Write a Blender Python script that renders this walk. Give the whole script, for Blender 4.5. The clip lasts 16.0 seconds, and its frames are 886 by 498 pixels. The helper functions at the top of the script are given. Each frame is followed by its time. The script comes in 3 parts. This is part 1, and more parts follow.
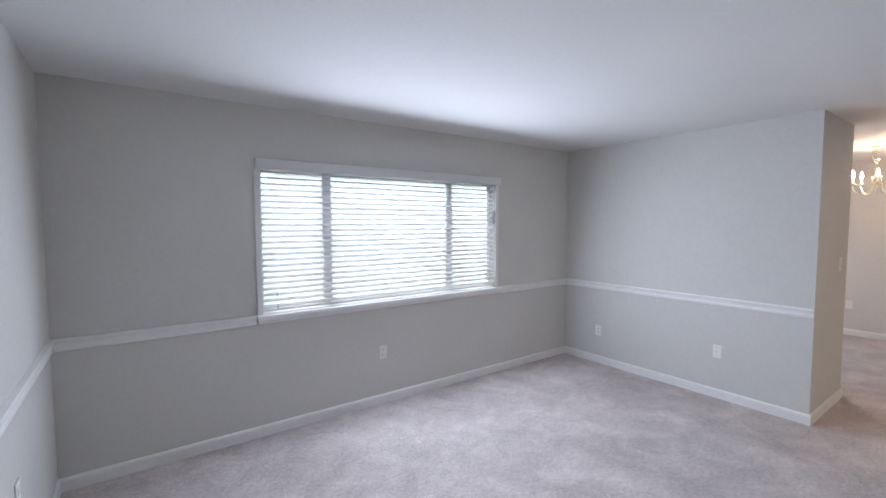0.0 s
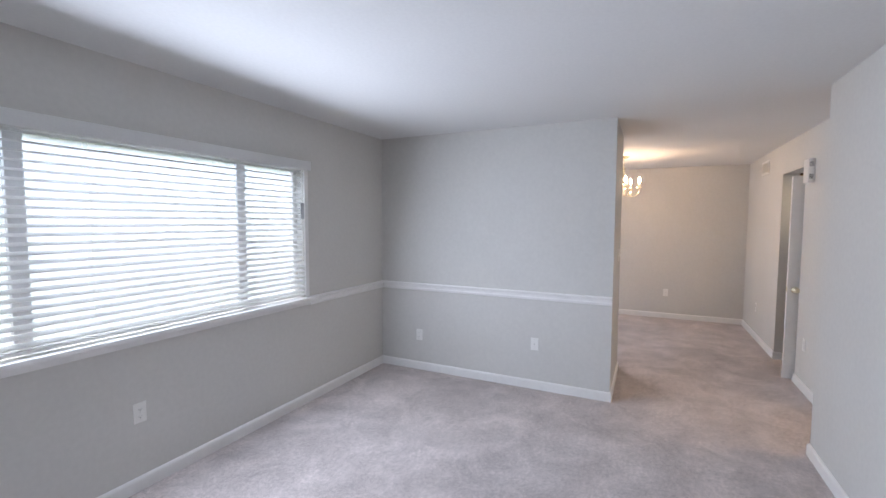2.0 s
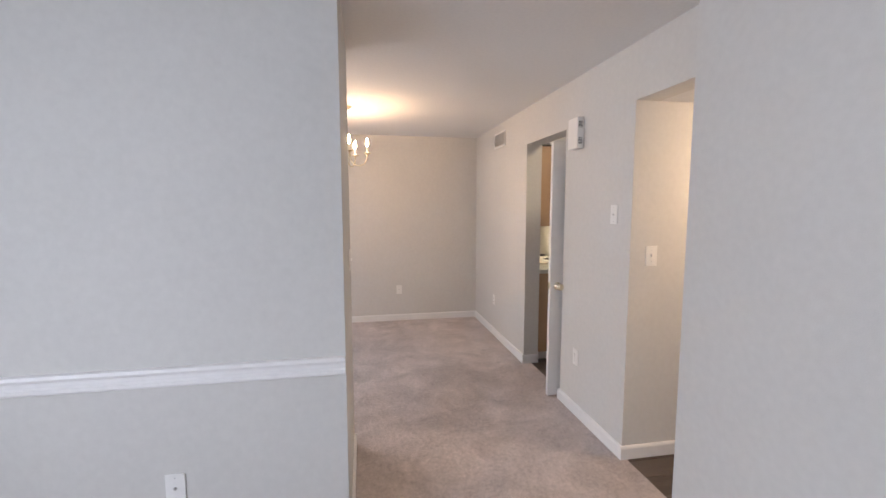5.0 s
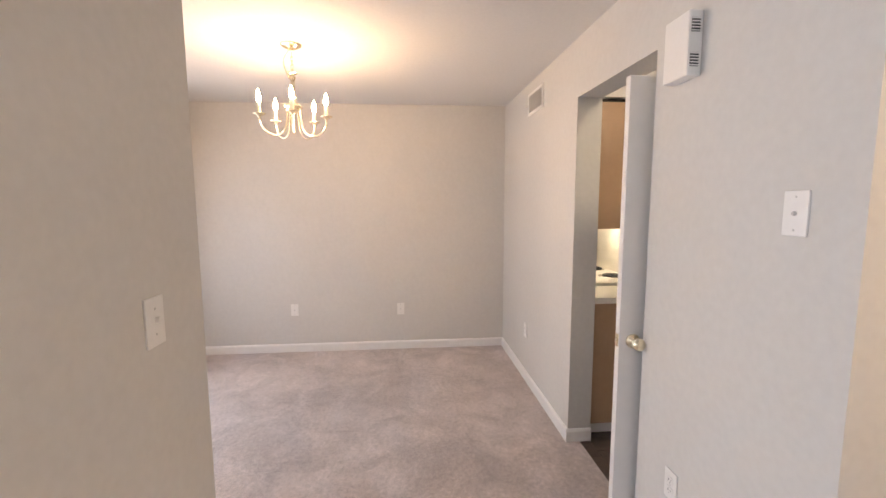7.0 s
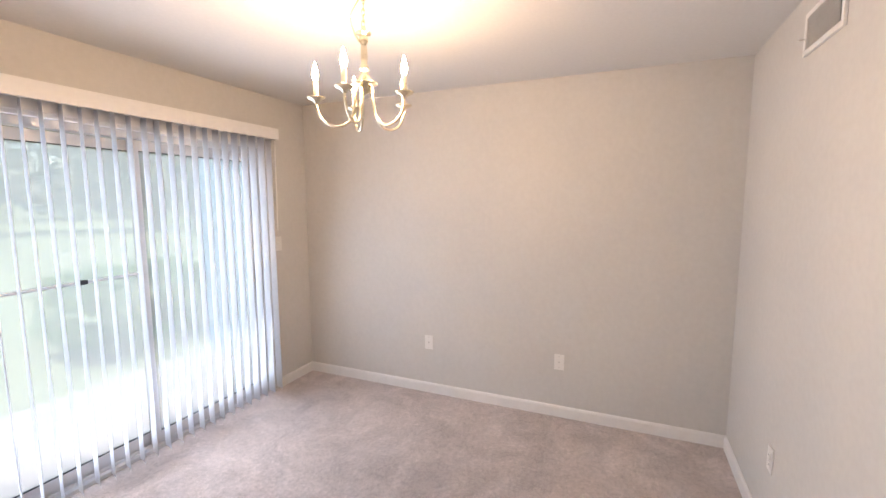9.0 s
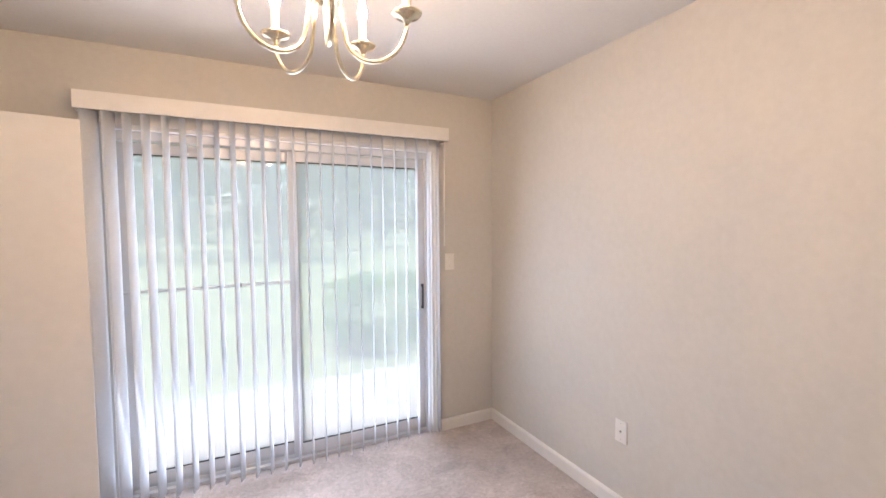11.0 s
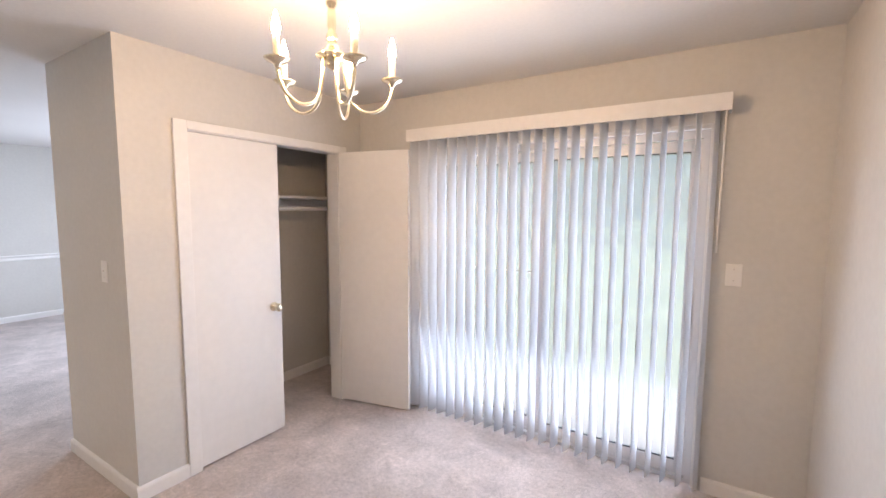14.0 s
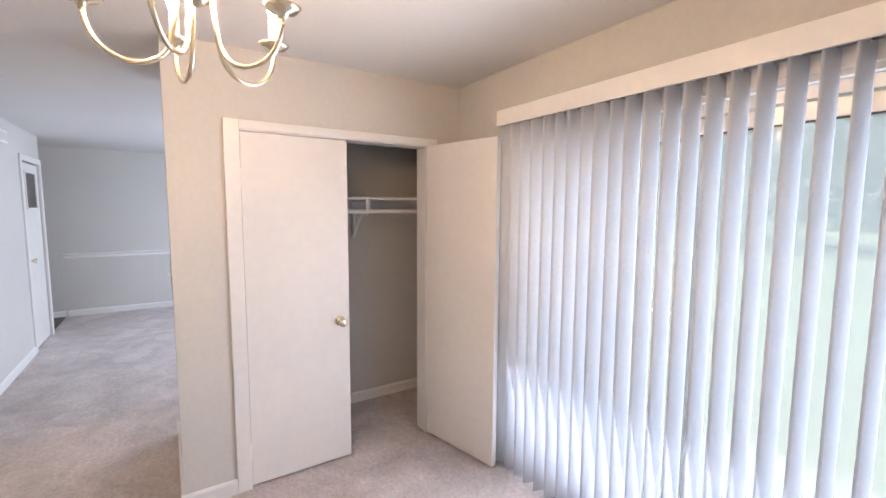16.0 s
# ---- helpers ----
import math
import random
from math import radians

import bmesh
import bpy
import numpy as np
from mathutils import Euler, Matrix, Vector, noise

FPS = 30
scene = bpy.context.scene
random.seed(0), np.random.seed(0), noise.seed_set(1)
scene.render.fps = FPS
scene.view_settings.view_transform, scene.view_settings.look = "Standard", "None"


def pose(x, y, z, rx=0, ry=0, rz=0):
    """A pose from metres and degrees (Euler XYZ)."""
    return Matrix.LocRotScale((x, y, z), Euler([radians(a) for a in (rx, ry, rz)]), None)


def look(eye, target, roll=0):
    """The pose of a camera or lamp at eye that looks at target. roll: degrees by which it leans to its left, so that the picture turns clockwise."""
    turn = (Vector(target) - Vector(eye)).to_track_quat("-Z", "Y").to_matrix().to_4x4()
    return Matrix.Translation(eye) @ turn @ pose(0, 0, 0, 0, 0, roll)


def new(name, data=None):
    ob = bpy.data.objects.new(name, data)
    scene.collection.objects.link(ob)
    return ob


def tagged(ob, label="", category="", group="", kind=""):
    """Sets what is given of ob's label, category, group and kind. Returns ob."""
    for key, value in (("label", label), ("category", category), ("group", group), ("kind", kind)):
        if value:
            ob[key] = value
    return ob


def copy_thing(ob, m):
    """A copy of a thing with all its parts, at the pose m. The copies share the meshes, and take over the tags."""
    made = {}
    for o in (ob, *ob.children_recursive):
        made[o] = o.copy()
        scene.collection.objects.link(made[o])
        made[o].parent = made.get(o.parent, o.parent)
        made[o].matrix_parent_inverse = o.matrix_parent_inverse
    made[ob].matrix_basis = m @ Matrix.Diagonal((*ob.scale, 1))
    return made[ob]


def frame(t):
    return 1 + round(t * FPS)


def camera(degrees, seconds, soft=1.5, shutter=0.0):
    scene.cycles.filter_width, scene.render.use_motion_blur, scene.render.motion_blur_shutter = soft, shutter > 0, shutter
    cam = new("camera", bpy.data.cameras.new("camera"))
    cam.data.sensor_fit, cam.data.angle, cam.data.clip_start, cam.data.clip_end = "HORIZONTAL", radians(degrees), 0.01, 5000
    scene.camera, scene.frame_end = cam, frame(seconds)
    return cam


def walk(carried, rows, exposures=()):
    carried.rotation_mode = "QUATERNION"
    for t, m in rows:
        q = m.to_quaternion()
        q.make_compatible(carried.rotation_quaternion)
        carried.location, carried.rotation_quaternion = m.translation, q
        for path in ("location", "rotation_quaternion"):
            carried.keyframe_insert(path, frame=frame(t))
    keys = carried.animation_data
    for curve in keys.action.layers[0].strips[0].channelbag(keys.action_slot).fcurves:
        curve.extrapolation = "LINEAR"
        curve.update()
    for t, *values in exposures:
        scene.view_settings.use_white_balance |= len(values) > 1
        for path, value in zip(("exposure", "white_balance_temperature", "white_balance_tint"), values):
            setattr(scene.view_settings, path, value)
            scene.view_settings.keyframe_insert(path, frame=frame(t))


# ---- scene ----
cam = camera(92.0, 16.0)
PATH = [
    (0, (-0.167, 0.166, 1.566), (1.004, 1.783, 1.445), -0.1),
    (0.5, (-0.137, 0.34, 1.559), (1.205, 1.818, 1.439), -0.1),
    (1, (-0.1, 0.51, 1.573), (1.413, 1.812, 1.447), -0.0),
    (1.5, (0.008, 0.687, 1.549), (1.677, 1.782, 1.427), 0.1),
    (2, (0.168, 0.854, 1.538), (1.966, 1.721, 1.41), 0.2),
    (2.5, (0.38, 1.024, 1.536), (2.285, 1.619, 1.406), 0.3),
    (3, (0.706, 1.104, 1.516), (2.675, 1.431, 1.388), 0.3),
    (3.5, (1.092, 1.116, 1.537), (3.085, 1.208, 1.401), 0.2),
    (4, (1.484, 1.104, 1.509), (3.477, 0.982, 1.384), 0.1),
    (4.2, (1.655, 1.103, 1.506), (3.64, 0.9, 1.376), 0.1),
    (6.3, (3.182, 0.722, 1.506), (5.125, 0.304, 1.279), -0.1),
    (6.5, (3.312, 0.658, 1.5), (5.265, 0.29, 1.275), -0.2),
    (7, (3.646, 0.532, 1.491), (5.626, 0.359, 1.265), -0.2),
    (7.5, (3.952, 0.422, 1.513), (5.94, 0.452, 1.291), -0.2),
    (8, (4.216, 0.275, 1.523), (6.182, 0.563, 1.301), -0.5),
    (8.5, (4.501, 0.184, 1.532), (6.412, 0.735, 1.316), -0.4),
    (9, (4.806, 0.188, 1.576), (6.632, 0.97, 1.349), -0.2),
    (9.2, (4.922, 0.191, 1.561), (6.706, 1.07, 1.345), -0.2),
    (11.3, (6.289, 0.118, 1.481), (6.944, 2.004, 1.353), -0.4),
    (11.5, (6.39, 0.12, 1.503), (6.884, 2.052, 1.356), -0.4),
    (12, (6.617, 0.18, 1.531), (6.736, 2.169, 1.36), -0.0),
    (12.5, (6.864, 0.232, 1.541), (6.625, 2.21, 1.366), 0.1),
    (13, (7.108, 0.233, 1.546), (6.54, 2.142, 1.365), 0.2),
    (13.5, (7.26, 0.183, 1.538), (6.436, 1.996, 1.358), 0.3),
    (14, (7.409, 0.161, 1.553), (6.347, 1.846, 1.37), 0.3),
    (14.5, (7.479, 0.27, 1.569), (6.252, 1.838, 1.382), 0.3),
    (15, (7.476, 0.458, 1.562), (6.112, 1.91, 1.378), 0.4),
    (15.5, (7.433, 0.756, 1.579), (5.923, 2.053, 1.384), 0.3),
    (16, (7.409, 1.111, 1.586), (5.736, 2.189, 1.393), 0.3),
]
walk(cam, [(t, look(eye, target, roll)) for t, eye, target, roll in PATH],
     [(0.0, 3.34, 6450, 9), (2.0, 3.4, 6500, 9), (3.0, 3.4, 6500, 9), (4.2, 3.42, 6600, 10), (6.5, 3.7, 7050, 11), (7.5, 3.76, 7000, 11), (8.5, 3.78, 6750, 10),
      (9.5, 3.84, 6700, 10), (13.0, 3.84, 6700, 10), (16.0, 3.78, 6500, 10)])

# ---- light ----
world = bpy.data.worlds.new("sky")
scene.world = world
world.use_nodes = True
wn = world.node_tree.nodes
sky = wn.new("ShaderNodeTexSky")
sky.sky_type = 'NISHITA'
sky.sun_disc = False
sky.sun_elevation = radians(80)
sky.sun_rotation = radians(323)
sky.air_density, sky.dust_density, sky.ozone_density = 1.0, 3.0, 1.0
wn["Background"].inputs["Strength"].default_value = 0.046
world.node_tree.links.new(sky.outputs[0], wn["Background"].inputs["Color"])
sun_data = bpy.data.lights.new("sun", 'SUN')
sun_data.energy, sun_data.angle, sun_data.color = 0.5, radians(12), (1.0, 0.96, 0.90)
sun = new("sun", sun_data)
sun.matrix_world = look((2.5, 4.0, 14.0), (4.0, 2.0, 0.0))


def sky_lamp(name, x, y, z, width, depth, target, watts):
    """Added lamp, stands in for the light of the bright sky at a window: outside above it, in its opening, or in the
    room before its blind.
    """
    d = bpy.data.lights.new(name, 'AREA')
    d.shape, d.size, d.size_y, d.energy, d.color = 'RECTANGLE', width, depth, watts, (0.72, 0.80, 1.0)
    o = new(name, d)
    o.matrix_world = look((x, y, z), target)
    return o


sky_lamp("sky_over_window", 1.72, 4.7, 2.85, 3.0, 1.3, (1.72, 2.55, 1.2), 11.0)
sky_lamp("sky_over_patio_door", 6.44, 4.1, 2.95, 2.0, 1.3, (6.44, 2.2, 0.7), 1.5)
# fill hung inside the room, just in front of the window blind
sky_lamp("sky_in_window", 1.72, 3.31, 1.43, 2.2, 0.92, (1.72, 2.0, 1.15), 6.0)
sky_lamp("sky_in_patio_door", 6.48, 2.862, 1.03, 1.78, 1.94, (6.48, 1.6, 1.03), 1.1)
# second fill on the room side of the vertical slats, for the carpet
sky_lamp("sky_through_blind", 6.44, 2.70, 0.95, 1.75, 1.7, (6.44, 1.5, 0.75), 1.8)
BULB = 42.0


# ---- materials ----
def mat(name, color, rough=0.6, metal=0.0, vary=0.08, scale=3.0, fine=60.0, bump=0.0, bump_scale=200.0, spec=0.5, island=0.0, obj=0.0):
    """A procedural surface: base colour with coarse and fine variation, uneven gloss and a little relief."""
    m = bpy.data.materials.new(name)
    m.use_nodes = True
    nt = m.node_tree
    b = nt.nodes["Principled BSDF"]
    b.inputs["Roughness"].default_value, b.inputs["Metallic"].default_value = rough, metal
    b.inputs["Specular IOR Level"].default_value = spec
    tc = nt.nodes.new("ShaderNodeTexCoord")
    n1, n2 = nt.nodes.new("ShaderNodeTexNoise"), nt.nodes.new("ShaderNodeTexNoise")
    n1.inputs["Scale"].default_value, n1.inputs["Detail"].default_value = scale, 4
    n2.inputs["Scale"].default_value, n2.inputs["Detail"].default_value = fine, 3
    add = nt.nodes.new("ShaderNodeMath")
    add.operation = 'ADD'
    for n in (n1, n2):
        nt.links.new(tc.outputs["Object"], n.inputs["Vector"])
    nt.links.new(n1.outputs["Fac"], add.inputs[0])
    nt.links.new(n2.outputs["Fac"], add.inputs[1])
    last = add.outputs[0]
    lo, hi = 0.7, 1.3
    for amount, kind, out in ((island, "ShaderNodeNewGeometry", "Random Per Island"), (obj, "ShaderNodeObjectInfo", "Random")):
        if amount:
            g, ma = nt.nodes.new(kind), nt.nodes.new("ShaderNodeMath")
            ma.operation = 'MULTIPLY_ADD'
            ma.inputs[1].default_value = amount
            nt.links.new(g.outputs[out], ma.inputs[0])
            nt.links.new(last, ma.inputs[2])
            last, hi = ma.outputs[0], hi + amount
    mr = nt.nodes.new("ShaderNodeMapRange")
    for k, v in zip(("From Min", "From Max", "To Min", "To Max"), (lo, hi, 0.0, 1.0)):
        mr.inputs[k].default_value = v
    nt.links.new(last, mr.inputs["Value"])
    ramp = nt.nodes.new("ShaderNodeMix")
    ramp.data_type = 'RGBA'
    ramp.inputs["A"].default_value = (*[c * (1 - vary) for c in color], 1)
    ramp.inputs["B"].default_value = (*[min(1, c * (1 + vary)) for c in color], 1)
    nt.links.new(mr.outputs["Result"], ramp.inputs["Factor"])
    nt.links.new(ramp.outputs["Result"], b.inputs["Base Color"])
    if bump:
        n3, bp = nt.nodes.new("ShaderNodeTexNoise"), nt.nodes.new("ShaderNodeBump")
        n3.inputs["Scale"].default_value, n3.inputs["Detail"].default_value = bump_scale, 3
        bp.inputs["Strength"].default_value, bp.inputs["Distance"].default_value = bump, 0.004
        nt.links.new(tc.outputs["Object"], n3.inputs["Vector"])
        nt.links.new(n3.outputs["Fac"], bp.inputs["Height"])
        nt.links.new(bp.outputs["Normal"], b.inputs["Normal"])
    return m


def carpet_material():
    """Cut-pile carpet: tufts, clumps, and darker tracks left in the nap by feet and vacuum."""
    m = bpy.data.materials.new("carpet_pile")
    m.use_nodes = True
    nt = m.node_tree
    b = nt.nodes["Principled BSDF"]
    b.inputs["Roughness"].default_value, b.inputs["Specular IOR Level"].default_value = 0.95, 0.1
    b.inputs["Sheen Weight"].default_value, b.inputs["Sheen Roughness"].default_value = 0.2, 0.5
    tc = nt.nodes.new("ShaderNodeTexCoord")

    def layer(scale, detail, rough, lo, hi, dist=0.0):
        n, r = nt.nodes.new("ShaderNodeTexNoise"), nt.nodes.new("ShaderNodeMapRange")
        n.inputs["Scale"].default_value, n.inputs["Detail"].default_value, n.inputs["Roughness"].default_value = scale, detail, rough
        n.inputs["Distortion"].default_value = dist
        r.inputs["From Min"].default_value, r.inputs["From Max"].default_value = 0.33, 0.67
        r.inputs["To Min"].default_value, r.inputs["To Max"].default_value = lo, hi
        nt.links.new(tc.outputs["Object"], n.inputs["Vector"])
        nt.links.new(n.outputs["Fac"], r.inputs["Value"])
        return n.outputs["Fac"], r.outputs["Result"]

    def math_node(op, a, c):
        k = nt.nodes.new("ShaderNodeMath")
        k.operation = op
        nt.links.new(a, k.inputs[0])
        nt.links.new(c, k.inputs[1])
        return k.outputs[0]

    _, broad = layer(1.1, 5, 0.6, 0.86, 1.10)
    _, track = layer(3.6, 8, 0.72, 0.74, 1.13, 0.6)
    clump_raw, clump = layer(42.0, 5, 0.78, 0.76, 1.14)
    tuft_raw, tuft = layer(260.0, 3, 0.6, 0.72, 1.22)
    tone = math_node('MULTIPLY', math_node('MULTIPLY', broad, track), math_node('MULTIPLY', clump, tuft))
    mul = nt.nodes.new("ShaderNodeVectorMath")
    mul.operation = 'SCALE'
    mul.inputs[0].default_value = (0.65, 0.575, 0.548)
    nt.links.new(tone, mul.inputs["Scale"])
    nt.links.new(mul.outputs[0], b.inputs["Base Color"])
    bp = nt.nodes.new("ShaderNodeBump")
    bp.inputs["Strength"].default_value, bp.inputs["Distance"].default_value = 0.7, 0.008
    nt.links.new(math_node('ADD', clump_raw, tuft_raw), bp.inputs["Height"])
    nt.links.new(bp.outputs["Normal"], b.inputs["Normal"])
    return m


def wood_material(name, color, vary=0.35):
    m = mat(name, color, 0.45, vary=vary, scale=2.0, fine=30.0, bump=0.15, bump_scale=60.0, obj=0.5)
    nt = m.node_tree
    mp = nt.nodes.new("ShaderNodeMapping")
    mp.inputs["Scale"].default_value = (12.0, 1.0, 1.0)
    tc = [n for n in nt.nodes if n.bl_idname == "ShaderNodeTexCoord"][0]
    nt.links.new(tc.outputs["Object"], mp.inputs["Vector"])
    for n in nt.nodes:
        if n.bl_idname == "ShaderNodeTexNoise":
            nt.links.new(mp.outputs["Vector"], n.inputs["Vector"])
    return m


def glow(name, color, strength):
    m = bpy.data.materials.new(name)
    m.use_nodes = True
    b = m.node_tree.nodes["Principled BSDF"]
    b.inputs["Base Color"].default_value = (*color, 1)
    b.inputs["Emission Color"].default_value = (*color, 1)
    b.inputs["Emission Strength"].default_value = strength
    return m


def glass_material():
    """Thin window glass with a milky film for dust and painted-in glare: mostly clear, with a weak mirror image."""
    m = bpy.data.materials.new("window_glass")
    m.use_nodes = True
    nt = m.node_tree
    out = nt.nodes["Material Output"]
    clear, gloss, mix, fr = (nt.nodes.new("ShaderNode" + k) for k in ("BsdfTransparent", "BsdfGlossy", "MixShader", "Fresnel"))
    clear.inputs["Color"].default_value = (0.93, 0.96, 0.95, 1)
    gloss.inputs["Roughness"].default_value = 0.02
    fr.inputs["IOR"].default_value = 1.45
    nt.links.new(fr.outputs[0], mix.inputs[0])
    nt.links.new(clear.outputs[0], mix.inputs[1])
    nt.links.new(gloss.outputs[0], mix.inputs[2])
    # the milky scatter is mostly outdoor glare and haze put into the pane
    dust_and_glare, film = nt.nodes.new("ShaderNodeBsdfTranslucent"), nt.nodes.new("ShaderNodeMixShader")
    film.inputs[0].default_value = 0.42
    nt.links.new(mix.outputs[0], film.inputs[1])
    nt.links.new(dust_and_glare.outputs[0], film.inputs[2])
    nt.links.new(film.outputs[0], out.inputs["Surface"])
    return m


def translucent(name, color, share, rough=0.5):
    """A thin sheet that lets part of the light through (vinyl slats, leaves)."""
    m = mat(name, color, rough, vary=0.05, scale=6.0, fine=90.0, island=0.4 if "leaf" in name else 0.0)
    nt = m.node_tree
    b, out = nt.nodes["Principled BSDF"], nt.nodes["Material Output"]
    tr, mix = nt.nodes.new("ShaderNodeBsdfTranslucent"), nt.nodes.new("ShaderNodeMixShader")
    tr.inputs["Color"].default_value = (*color, 1)
    mix.inputs[0].default_value = share
    nt.links.new(b.outputs[0], mix.inputs[1])
    nt.links.new(tr.outputs[0], mix.inputs[2])
    nt.links.new(mix.outputs[0], out.inputs["Surface"])
    return m


PAINT = mat("greige_wall_paint", (0.622, 0.609, 0.577), 0.75, vary=0.035, scale=1.3, fine=35.0, bump=0.10, bump_scale=260.0, spec=0.3)
CEIL = mat("ceiling_paint", (0.72, 0.715, 0.70), 0.9, vary=0.03, scale=1.0, fine=50.0, bump=0.25, bump_scale=150.0, spec=0.2)
TRIM = mat("white_trim_paint", (0.80, 0.79, 0.77), 0.38, vary=0.03, scale=4.0, fine=25.0, bump=0.05, bump_scale=90.0)
DOORP = mat("white_door_paint", (0.78, 0.765, 0.74), 0.42, vary=0.03, scale=2.0, fine=18.0, bump=0.05, bump_scale=120.0)
CARPET = carpet_material()
PLANK = wood_material("dark_vinyl_plank", (0.10, 0.075, 0.06))
# dark base under the planks, also the painted shadow line over the wall cabinet
GROOVE_AND_SHADE = mat("dark_subfloor_and_shade", (0.03, 0.025, 0.02), 0.9)
PLASTIC = mat("white_plastic", (0.80, 0.79, 0.76), 0.35, vary=0.02)
SLOT = mat("dark_slot", (0.03, 0.03, 0.03), 0.6)
SCREW = mat("screw_metal", (0.55, 0.54, 0.52), 0.35, 1.0)
ALU = mat("anodised_aluminium", (0.70, 0.70, 0.71), 0.42, 0.35, vary=0.06, fine=200.0)
DARKALU = mat("dark_gasket", (0.05, 0.05, 0.055), 0.5)
BRASS = mat("polished_brass", (0.86, 0.79, 0.60), 0.16, 1.0, vary=0.06, scale=12.0, fine=120.0)
SLEEVE = mat("ivory_candle_sleeve", (0.82, 0.78, 0.68), 0.5, vary=0.04)
BULBM = glow("lit_bulb", (1.0, 0.655, 0.405), BULB)
GLASS = glass_material()
VINYL = translucent("white_vinyl_slat", (0.88, 0.90, 0.93), 0.36, 0.55)
BLINDM = translucent("white_faux_wood_slat", (0.86, 0.86, 0.85), 0.42, 0.4)
OAK = wood_material("brown_cabinet_wood", (0.44, 0.29, 0.175), 0.08)
LAMINATE = mat("cream_laminate", (0.73, 0.69, 0.60), 0.35, vary=0.04, fine=140.0)
ENAMEL = mat("cream_enamel", (0.80, 0.77, 0.68), 0.18, vary=0.02)
CHROME = mat("chrome_drip_pan", (0.75, 0.74, 0.72), 0.15, 1.0, vary=0.1)
COIL = mat("black_burner_coil", (0.03, 0.03, 0.03), 0.5)
CONCRETE = mat("pale_concrete", (0.35, 0.34, 0.325), 0.9, vary=0.12, scale=1.5, fine=70.0, bump=0.3, bump_scale=120.0)
LAWN = mat("mown_grass", (0.215, 0.24, 0.155), 0.95, vary=0.35, scale=0.7, fine=40.0, bump=0.8, bump_scale=90.0, spec=0.1)
SIDING = mat("pale_blue_siding", (0.30, 0.46, 0.60), 0.7, vary=0.06, scale=3.0, fine=60.0, bump=0.1)
BRICKW = mat("exterior_render", (0.45, 0.42, 0.38), 0.9, vary=0.1, bump=0.2)
LEAF = translucent("hedge_leaf", (0.20, 0.34, 0.09), 0.4, 0.55)
TREELEAF = translucent("tree_leaf", (0.19, 0.22, 0.15), 0.45, 0.6)
BARK = mat("grey_bark", (0.14, 0.11, 0.085), 0.95, vary=0.3, scale=5.0, fine=40.0, bump=0.8, bump_scale=40.0)
TAGM = mat("grey_paper_tag", (0.45, 0.46, 0.48), 0.7)


# ---- builders ----
def box(bm, x0, y0, z0, x1, y1, z1, bevel=0.0):
    m = Matrix.LocRotScale(((x0 + x1) / 2, (y0 + y1) / 2, (z0 + z1) / 2), None, (abs(x1 - x0), abs(y1 - y0), abs(z1 - z0)))
    made = bmesh.ops.create_cube(bm, size=1.0, matrix=m)
    if bevel:
        edges = list({e for v in made["verts"] for e in v.link_edges})
        bmesh.ops.bevel(bm, geom=edges, offset=bevel, segments=2, profile=0.6, affect='EDGES')
    return bm


def boxes(*specs, bevel=0.0):
    bm = bmesh.new()
    for s in specs:
        box(bm, *s, bevel=bevel)
    return bm


def lathe(bm, profile, m=Matrix(), segs=20):
    """A turned solid about z from (radius, height) pairs."""
    rings = []
    for r, z in profile:
        rings.append([bm.verts.new(m @ Vector((max(r, 1e-4) * math.cos(2 * math.pi * k / segs), max(r, 1e-4) * math.sin(2 * math.pi * k / segs), z))) for k in range(segs)])
    for a, b in zip(rings, rings[1:]):
        for k in range(segs):
            bm.faces.new((a[k], a[(k + 1) % segs], b[(k + 1) % segs], b[k]))
    bm.faces.new(list(reversed(rings[0])))
    bm.faces.new(rings[-1])
    return bm


def tube(bm, pts, r, segs=8, closed=False):
    """A round bar along a line of points."""
    pts = [Vector(p) for p in pts]
    rings, n = [], len(pts)
    for i, p in enumerate(pts):
        d = (pts[(i + 1) % n] - pts[i - 1]) if closed else (pts[min(i + 1, n - 1)] - pts[max(i - 1, 0)])
        q = d.to_track_quat('Z', 'Y')
        rings.append([bm.verts.new(p + q @ Vector((r * math.cos(2 * math.pi * k / segs), r * math.sin(2 * math.pi * k / segs), 0))) for k in range(segs)])
    pairs = list(zip(rings, rings[1:])) + ([(rings[-1], rings[0])] if closed else [])
    for a, b in pairs:
        for k in range(segs):
            bm.faces.new((a[k], a[(k + 1) % segs], b[(k + 1) % segs], b[k]))
    if not closed:
        bm.faces.new(list(reversed(rings[0])))
        bm.faces.new(rings[-1])
    return bm


def mesh(name, bm, material, smooth=False):
    bmesh.ops.recalc_face_normals(bm, faces=bm.faces[:])
    d = bpy.data.meshes.new(name)
    bm.to_mesh(d)
    bm.free()
    d.materials.append(material)
    if smooth:
        for p in d.polygons:
            p.use_smooth = True
    return d


def part(name, bm, material, parent, label="", smooth=False):
    ob = new(name, mesh(name, bm, material, smooth))
    ob.parent = parent
    return tagged(ob, label)


def struct(name, bm, material, label, category, smooth=False):
    return tagged(new(name, mesh(name, bm, material, smooth)), label, category, kind="structure")


def thing(name, m, label, category, group=""):
    ob = new(name)
    ob.empty_display_size = 0.05
    ob.matrix_world = m
    return tagged(ob, label, category, group)


# ---- plan ----
H = 2.40                    # ceiling
LX0, LX1, LY1 = -0.575, 4.015, 3.432      # living room
DX0, DX1, DY1 = 4.91, 7.874, 2.836      # dining room
KY = -0.453                 # wall to the kitchen
